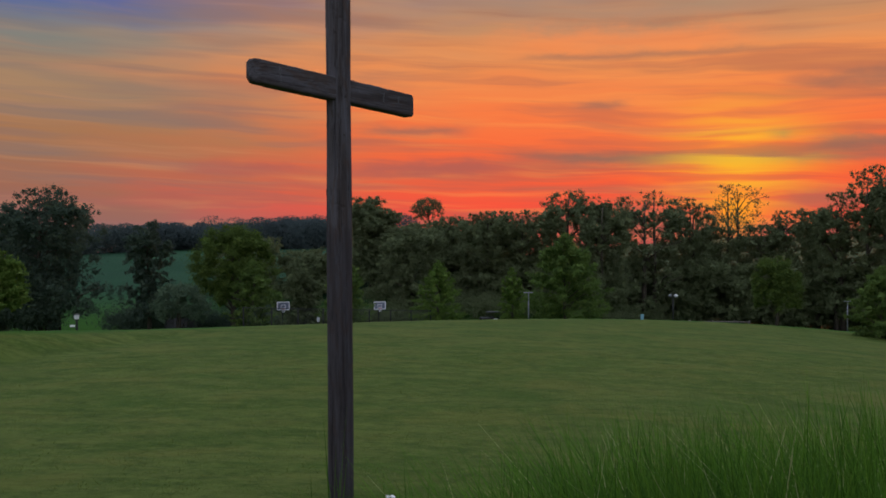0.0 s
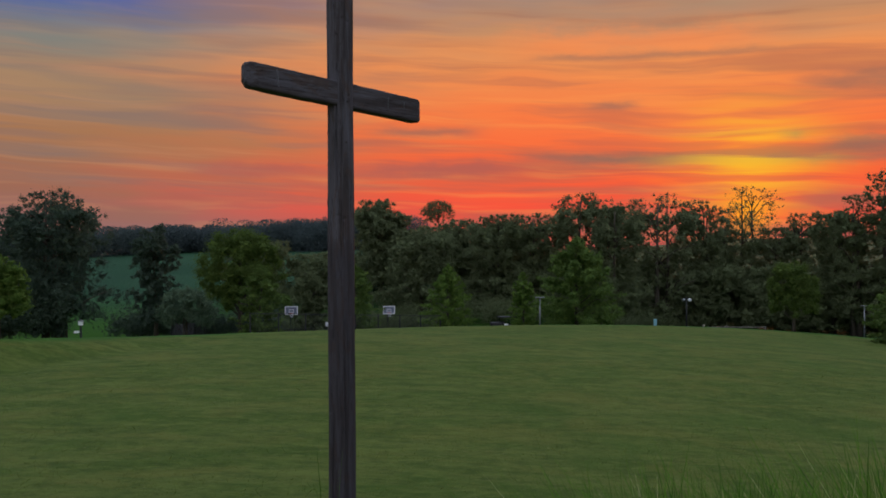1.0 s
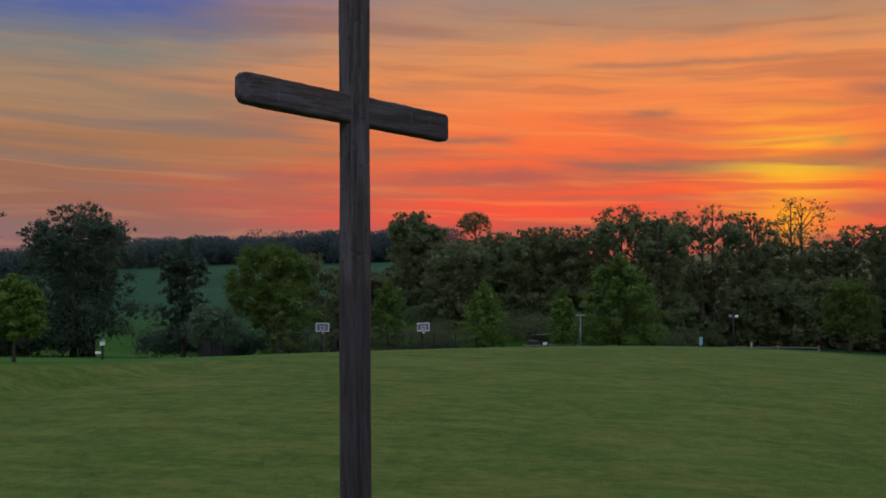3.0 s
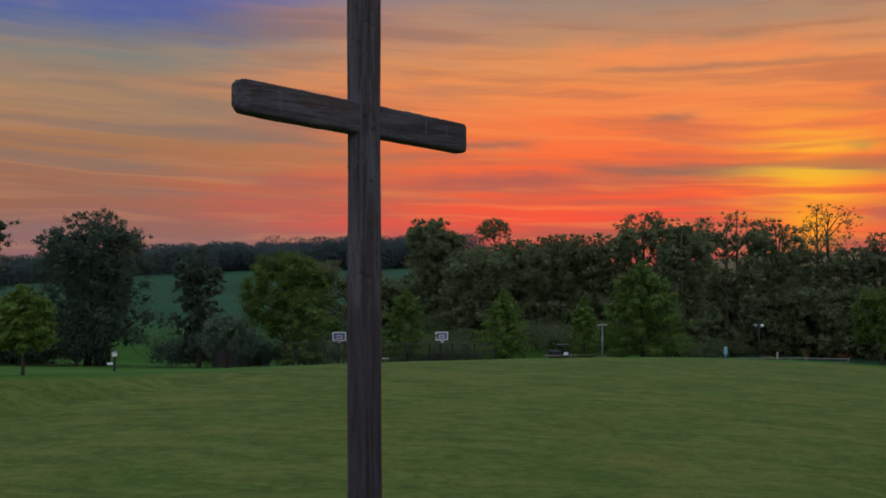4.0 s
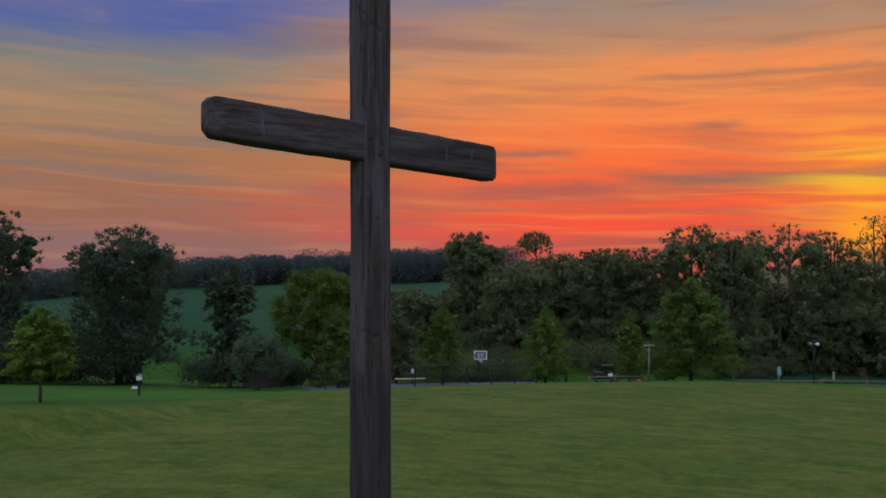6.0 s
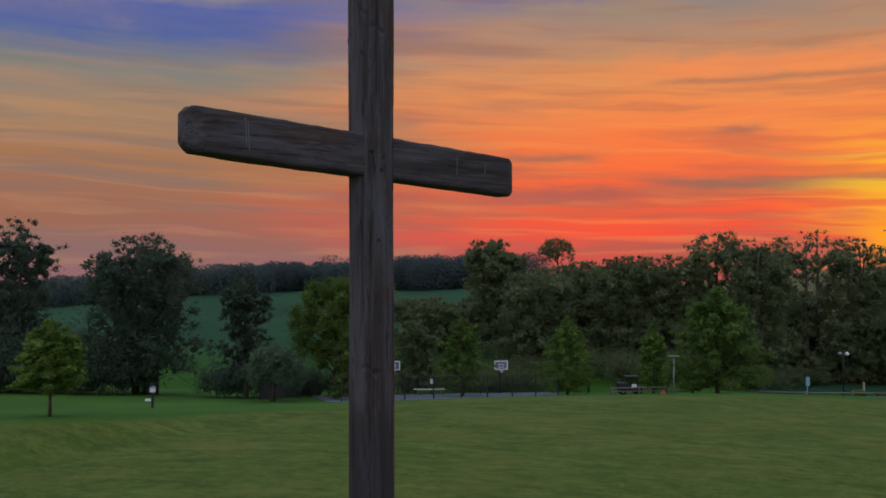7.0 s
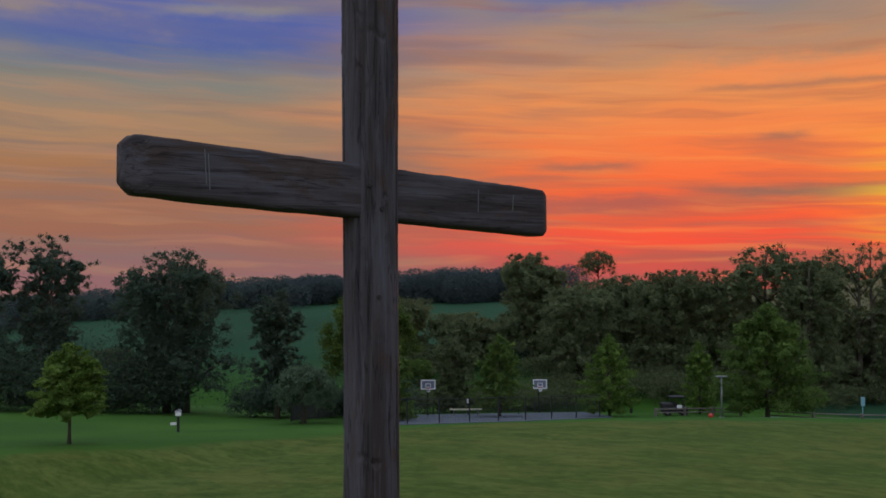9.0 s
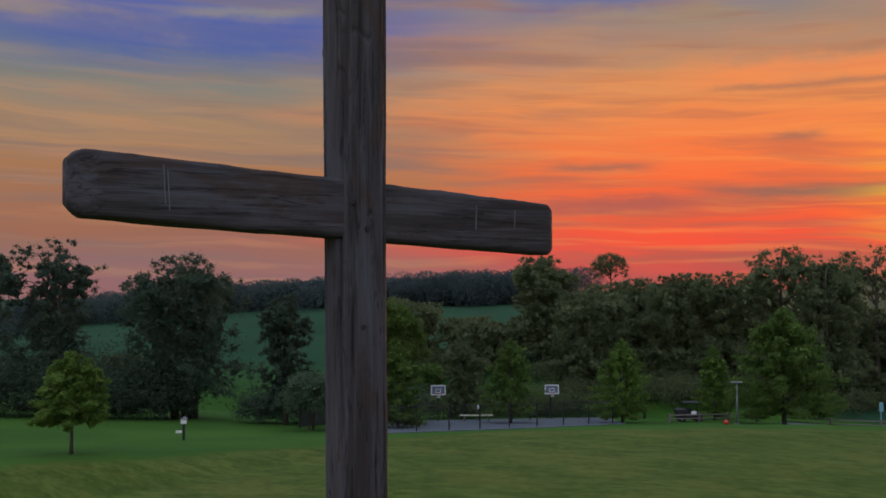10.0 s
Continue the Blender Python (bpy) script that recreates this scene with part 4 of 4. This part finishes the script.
def birdhouse(x, y):
    z0 = gz(x, y)
    root = thing("birdhouse_post", (x, y, z0), "small white birdhouse on a black post in the field", "birdhouse", turn=-20)
    h = -0.16 - z0
    part("post", box(bmesh.new(), (0.09, 0.09, h), (0, 0, h / 2 - 0.02), 0.008), BLACK, root)
    house = part("birdhouse", box(bmesh.new(), (0.20, 0.18, 0.17), (0.0, 0, h + 0.03), 0.01), WHITE, root, "white painted nest box")
    bm = bmesh.new()
    for s in (-1, 1):
        box(bm, (0.15, 0.24, 0.02), (s * 0.06, 0, h + 0.145), 0.003, Matrix.Rotation(s * 0.5, 4, "Y"))
    part("roof", bm, STEEL, house)
    part("sign_plate", box(bmesh.new(), (0.22, 0.02, 0.10), (-0.17, -0.05, h * 0.48), 0.004), WHITE, root, "small white plate")
    return root


birdhouse(4.63, 29.73)


def park_bench(x, y, turn):
    root = thing("bench", (x, y, gz(x, y)), "low pale plank bench behind the court", "bench", turn=turn)
    for k in range(3):
        part("plank", box(bmesh.new(), (1.75, 0.10, 0.035), (0, -0.12 + 0.12 * k, 0.36), 0.006), CREAM, root)
    for s in (-1, 1):
        part("leg", box(bmesh.new(), (0.07, 0.30, 0.34), (s * 0.65, 0, 0.17), 0.006), STEEL, root)
    return root


park_bench(21.3, 37.5, -28)


def sign_box(x, y, z, w, h, mat, post_mat, label, name, category):
    z0 = gz(x, y)
    root = thing(name, (x, y, z0), label, category, turn=-28)
    part("post", tube(bmesh.new(), [(0, 0, -0.05), (0, 0, z - z0)], [0.03, 0.03], 8), post_mat, root)
    part("panel", box(bmesh.new(), (w, 0.06, h), (0, -0.05, z - z0), 0.01), mat, root)
    return root


sign_box(21.9, 38.3, -1.89, 0.17, 0.26, WHITE, BLACK, "small white notice panel on a dark post", "sign_post", "sign")
sign_box(24.6, 37.4, -2.02, 0.10, 0.14, WHITE, BLACK, "small white box on a short post", "sign_post", "sign")
sign_box(45.6, 31.8, -2.75, 0.24, 0.55, TEAL, TEAL, "pale teal marker panel on a short post", "marker_post", "sign")


def marker(x, y, h, mat, label):
    root = thing("marker_post", (x, y, gz(x, y)), label, "post")
    part("shaft", box(bmesh.new(), (0.12, 0.12, h + 0.1), (0, 0, h / 2), 0.01), mat, root)
    part("cap", box(bmesh.new(), (0.15, 0.15, 0.04), (0, 0, h + 0.07), 0.01), mat, root)


marker(54.0, 33.8, 0.8, CREAM, "slim pale wooden post by the wood")
marker(31.5, 36.2, 0.5, BLACK, "short black bollard behind the young tree")


def utility_cart(x, y, turn):
    root = thing("utility_cart", (x, y, gz(x, y)), "dark roofed utility cart parked behind the lawn", "cart", turn=turn)
    part("body", box(bmesh.new(), (1.35, 0.7, 0.30), (0, 0, 0.34), 0.05), BLACK, root)
    part("cargo_bed", box(bmesh.new(), (0.62, 0.66, 0.20), (-0.40, 0, 0.58), 0.03), BLACK, root)
    part("seat", box(bmesh.new(), (0.22, 0.58, 0.22), (0.05, 0, 0.60), 0.04), RUBBER, root)
    part("windscreen", box(bmesh.new(), (0.02, 0.60, 0.34), (0.46, 0, 0.70), 0.005, Matrix.Rotation(-0.25, 4, "Y")), GLASS, root)
    part("roof", box(bmesh.new(), (0.80, 0.68, 0.05), (0.12, 0, 1.02), 0.02), BLACK, root)
    for sx in (-0.22, 0.46):
        for sy in (-0.3, 0.3):
            part("roof_post", tube(bmesh.new(), [(sx, sy, 0.45), (sx, sy, 1.0)], [0.018, 0.018], 6), BLACK, root)
    part("front_panel", box(bmesh.new(), (0.26, 0.03, 0.22), (0.20, -0.36, 0.50), 0.01), WHITE, root, "pale side panel")
    for sx in (-0.42, 0.44):
        for sy in (-0.33, 0.33):
            bm = bmesh.new()
            bmesh.ops.create_cone(bm, cap_ends=True, segments=18, radius1=0.19, radius2=0.19, depth=0.13, matrix=Matrix.Translation((sx, sy, 0.19)) @ Matrix.Rotation(math.pi / 2, 4, "X"))
            wheel = part("wheel", bm, RUBBER, root)
            bm = bmesh.new()
            bmesh.ops.create_cone(bm, cap_ends=True, segments=14, radius1=0.09, radius2=0.07, depth=0.15, matrix=Matrix.Translation((sx, sy, 0.19)) @ Matrix.Rotation(math.pi / 2, 4, "X"))
            part("rim", bm, STEEL, wheel)
    return root


utility_cart(31.0, 32.0, -28)
ball_ = thing("ball", (29.9, 28.1, gz(29.9, 28.1)), "red round rubber ball lying on the grass", "ball")
bm = bmesh.new()
bmesh.ops.create_uvsphere(bm, u_segments=20, v_segments=12, radius=0.13, matrix=Matrix.Translation((0, 0, 0.12)))
part("shell", bm, RED, ball_, soft_edges=True)
bm = bmesh.new()
bmesh.ops.create_cone(bm, cap_ends=True, segments=10, radius1=0.02, radius2=0.015, depth=0.02, matrix=Matrix.Translation((0, 0, 0.25)))
part("valve", bm, RUBBER, ball_)

for x, y, h, w, s in ((44.1, 27.1, 0.9, 0.95, 61), (45.9, 26.9, 0.75, 0.85, 62), (43.4, 28.1, 0.5, 0.8, 63)):
    tree("shrub", x, y, gz(x, y) + h, w, "dome", 2600, 0.05, LEAF_MID, "small round green bush by the path", s, 0.02, 2, "bushes by the path")

# small utility box by the foot of the cross
ux, uy = 0.75, -0.45
ubox = thing("utility_box", (ux, uy, gz(ux, uy)), "small grey ground box near the cross foot", "box", turn=-30)
part("housing", box(bmesh.new(), (0.13, 0.10, 0.14), (0, 0, 0.06), 0.012), STEEL, ubox)
part("lid", box(bmesh.new(), (0.145, 0.115, 0.02), (0, 0, 0.14), 0.006), WHITE, ubox, "pale flat lid")


# ---------------------------------------------------------------- grasses
def blade_paint(dark, light, tip):
    def build(n, bsdf):
        isl = n.add("ShaderNodeNewGeometry").outputs["Random Per Island"]
        col = n.mix(isl, dark, light)
        col = n.mix(n.math("GREATER_THAN", isl, 0.975), col, tip)
        n.put(bsdf.inputs["Base Color"], col)
        tr = n.add("ShaderNodeBsdfTranslucent")
        n.put(tr.inputs[0], col)
        mx = n.add("ShaderNodeMixShader")
        mx.inputs[0].default_value = 0.3
        n.tree.links.new(bsdf.outputs[0], mx.inputs[1])
        n.tree.links.new(tr.outputs[0], mx.inputs[2])
        n.tree.links.new(mx.outputs[0], [k for k in n.tree.nodes if k.type == "OUTPUT_MATERIAL"][0].inputs[0])
    return build


TALL_GRASS = material("tall_grass", blade_paint((0.020, 0.072, 0.006, 1), (0.082, 0.180, 0.016, 1), (0.30, 0.32, 0.15, 1)), 0.85, 0.12)
LAWN_BLADE = material("lawn_blade", blade_paint((0.075, 0.122, 0.020, 1), (0.14, 0.172, 0.042, 1), (0.22, 0.22, 0.10, 1)), 0.8, 0.2)


def arching(rng, roots, height, width, lean):
    """Long grass blades as tapering strips; returns vertices and faces."""
    k, seg = len(roots), 6
    a = rng.random(k) * 6.283
    out_ = np.stack([np.cos(a), np.sin(a)], 1)
    side_ = np.stack([-out_[:, 1], out_[:, 0]], 1)
    bend = lean * rng.uniform(0.2, 1.3, k)
    hh = height * rng.uniform(0.7, 1.08, k)
    verts = np.zeros((k, seg + 1, 2, 3))
    for s in range(seg + 1):
        t = s / seg
        c = roots[:, :2] + out_ * (bend * t ** 2.2 * hh)[:, None]
        z = roots[:, 2] + hh * (t - 0.22 * bend * t ** 3)
        w = width * (1 - t ** 1.6) + 0.0012
        for m, sg in enumerate((-1, 1)):
            verts[:, s, m, :2] = c + sg * side_ * w / 2
            verts[:, s, m, 2] = z
    idx = np.arange(k * (seg + 1) * 2).reshape(k, seg + 1, 2)
    faces = np.stack([idx[:, :-1, 0], idx[:, :-1, 1], idx[:, 1:, 1], idx[:, 1:, 0]], -1).reshape(-1, 4)
    return verts.reshape(-1, 3), faces


def grass_clump(x, y, high, blades, spread, seed, lean=0.35):
    rng = np.random.default_rng(seed)
    r = rng.normal(0, spread, (blades, 2))
    roots = np.column_stack([r, np.zeros(blades)])
    v, f = arching(rng, roots, high, 0.028, lean)
    me = bpy.data.meshes.new("tall_grass")
    me.from_pydata(v.tolist(), [], f.tolist())
    me.materials.append(TALL_GRASS)
    ob = new("tall_grass", me)
    ob.location = (x, y, gz(x, y) - 0.02)
    return tagged(ob, "tall arching green ornamental grass clump", "grass", "clumps of tall grass", "stuff")


CLUMPS = [(-3.7, -8.9, 2.5), (-3.2, -9.5, 2.75), (-3.3, -10.1, 2.75), (-2.7, -10.2, 2.75), (-2.3, -9.4, 2.7), (-1.7, -9.7, 2.7), (-3.3, -8.3, 2.35),
          (-2.6, -8.6, 2.6), (-3.6, -10.8, 2.8), (-1.5, -10.6, 2.75), (-0.9, -9.2, 2.65), (-4.1, -8.5, 2.1), (-3.5, -9.2, 2.55), (-2.9, -9.0, 2.6)]
for i, (x, y, h) in enumerate(CLUMPS):
    grass_clump(x, y, h + 0.3 + (0.08 if 0.743 * x - 0.669 * y > 4.8 else 0), 2300, 0.30, 500 + i, 0.5)
grass_clump(-2.5, -4.3, 2.4, 9, 0.10, 600, 0.12)
grass_clump(-2.0, -4.4, 1.75, 14, 0.25, 601, 0.2)


def lawn_blades():
    rng = np.random.default_rng(9)
    k = 90000
    u = 21 * rng.random(k) ** 1.1 - 3
    v = rng.uniform(-1, 1, k) * (7 + 0.52 * (u + 3))
    x, y = 0.559 * u + 0.829 * v, 0.829 * u - 0.559 * v
    z = ground_height(x, y) - 0.004
    a = rng.random(k) * 6.283
    h = rng.uniform(0.012, 0.034, k)
    w = rng.uniform(0.005, 0.010, k)
    dx, dy = np.cos(a) * w, np.sin(a) * w
    lx, ly = rng.normal(0, 0.02, k), rng.normal(0, 0.02, k)
    tri = np.stack([np.column_stack([x - dx, y - dy, z]), np.column_stack([x + dx, y + dy, z]), np.column_stack([x + lx, y + ly, z + h])], 1)
    ob = quads("lawn_grass", tri, LAWN_BLADE, sides=3)
    return tagged(ob, "short mown grass blades on the hill", "grass", kind="stuff")


lawn_blades()


# bolts, nail streaks and a knot hole on the cross
def cross_details(cross):
    base = cross.matrix_world.translation
    view = Vector((-0.53, -0.85, 0))
    side_ = Vector((0.85, -0.53, 0))

    def on_post(off, z, size, mat, name, label=""):
        d = (view + side_ * off).normalized()
        bm = bmesh.new()
        turn = d.to_track_quat("Z", "Y").to_matrix().to_4x4()
        bmesh.ops.create_cone(bm, cap_ends=True, segments=14, radius1=size, radius2=size * 0.8, depth=0.03, matrix=Matrix.Translation(d * 0.197 + Vector((0, 0, z - base.z))) @ turn)
        part(name, bm, mat, cross, label)

    on_post(0.12, 5.78, 0.017, IRON, "bolt")
    on_post(0.62, 5.62, 0.02, IRON, "bolt")
    on_post(0.45, 5.02, 0.018, IRON, "knot_hole")
    bar = [o for o in cross.children if o.name.startswith("crossbar")][0]
    for s, y0, ln in ((-1.285, 0.03, 0.21), (-1.262, 0.0, 0.22), (0.90, 0.03, 0.17), (1.26, 0.05, 0.12)):
        bm = box(bmesh.new(), (0.006, ln, 0.006), (-0.1115, y0 - 0.048 * s, s), 0.001, Matrix.Rotation(0.04 * s, 4, "X"))
        part("pale_streak", bm, SCRATCH, bar, "pale weathered streak")


cross_details(bpy.data.objects["wooden_cross"])

# the plan brought to its true size
for ob in list(scene.objects):
    if ob.parent is None and ob.type in {"MESH", "EMPTY"}:
        ob.matrix_world = Matrix.Scale(UNIT, 4) @ ob.matrix_basis
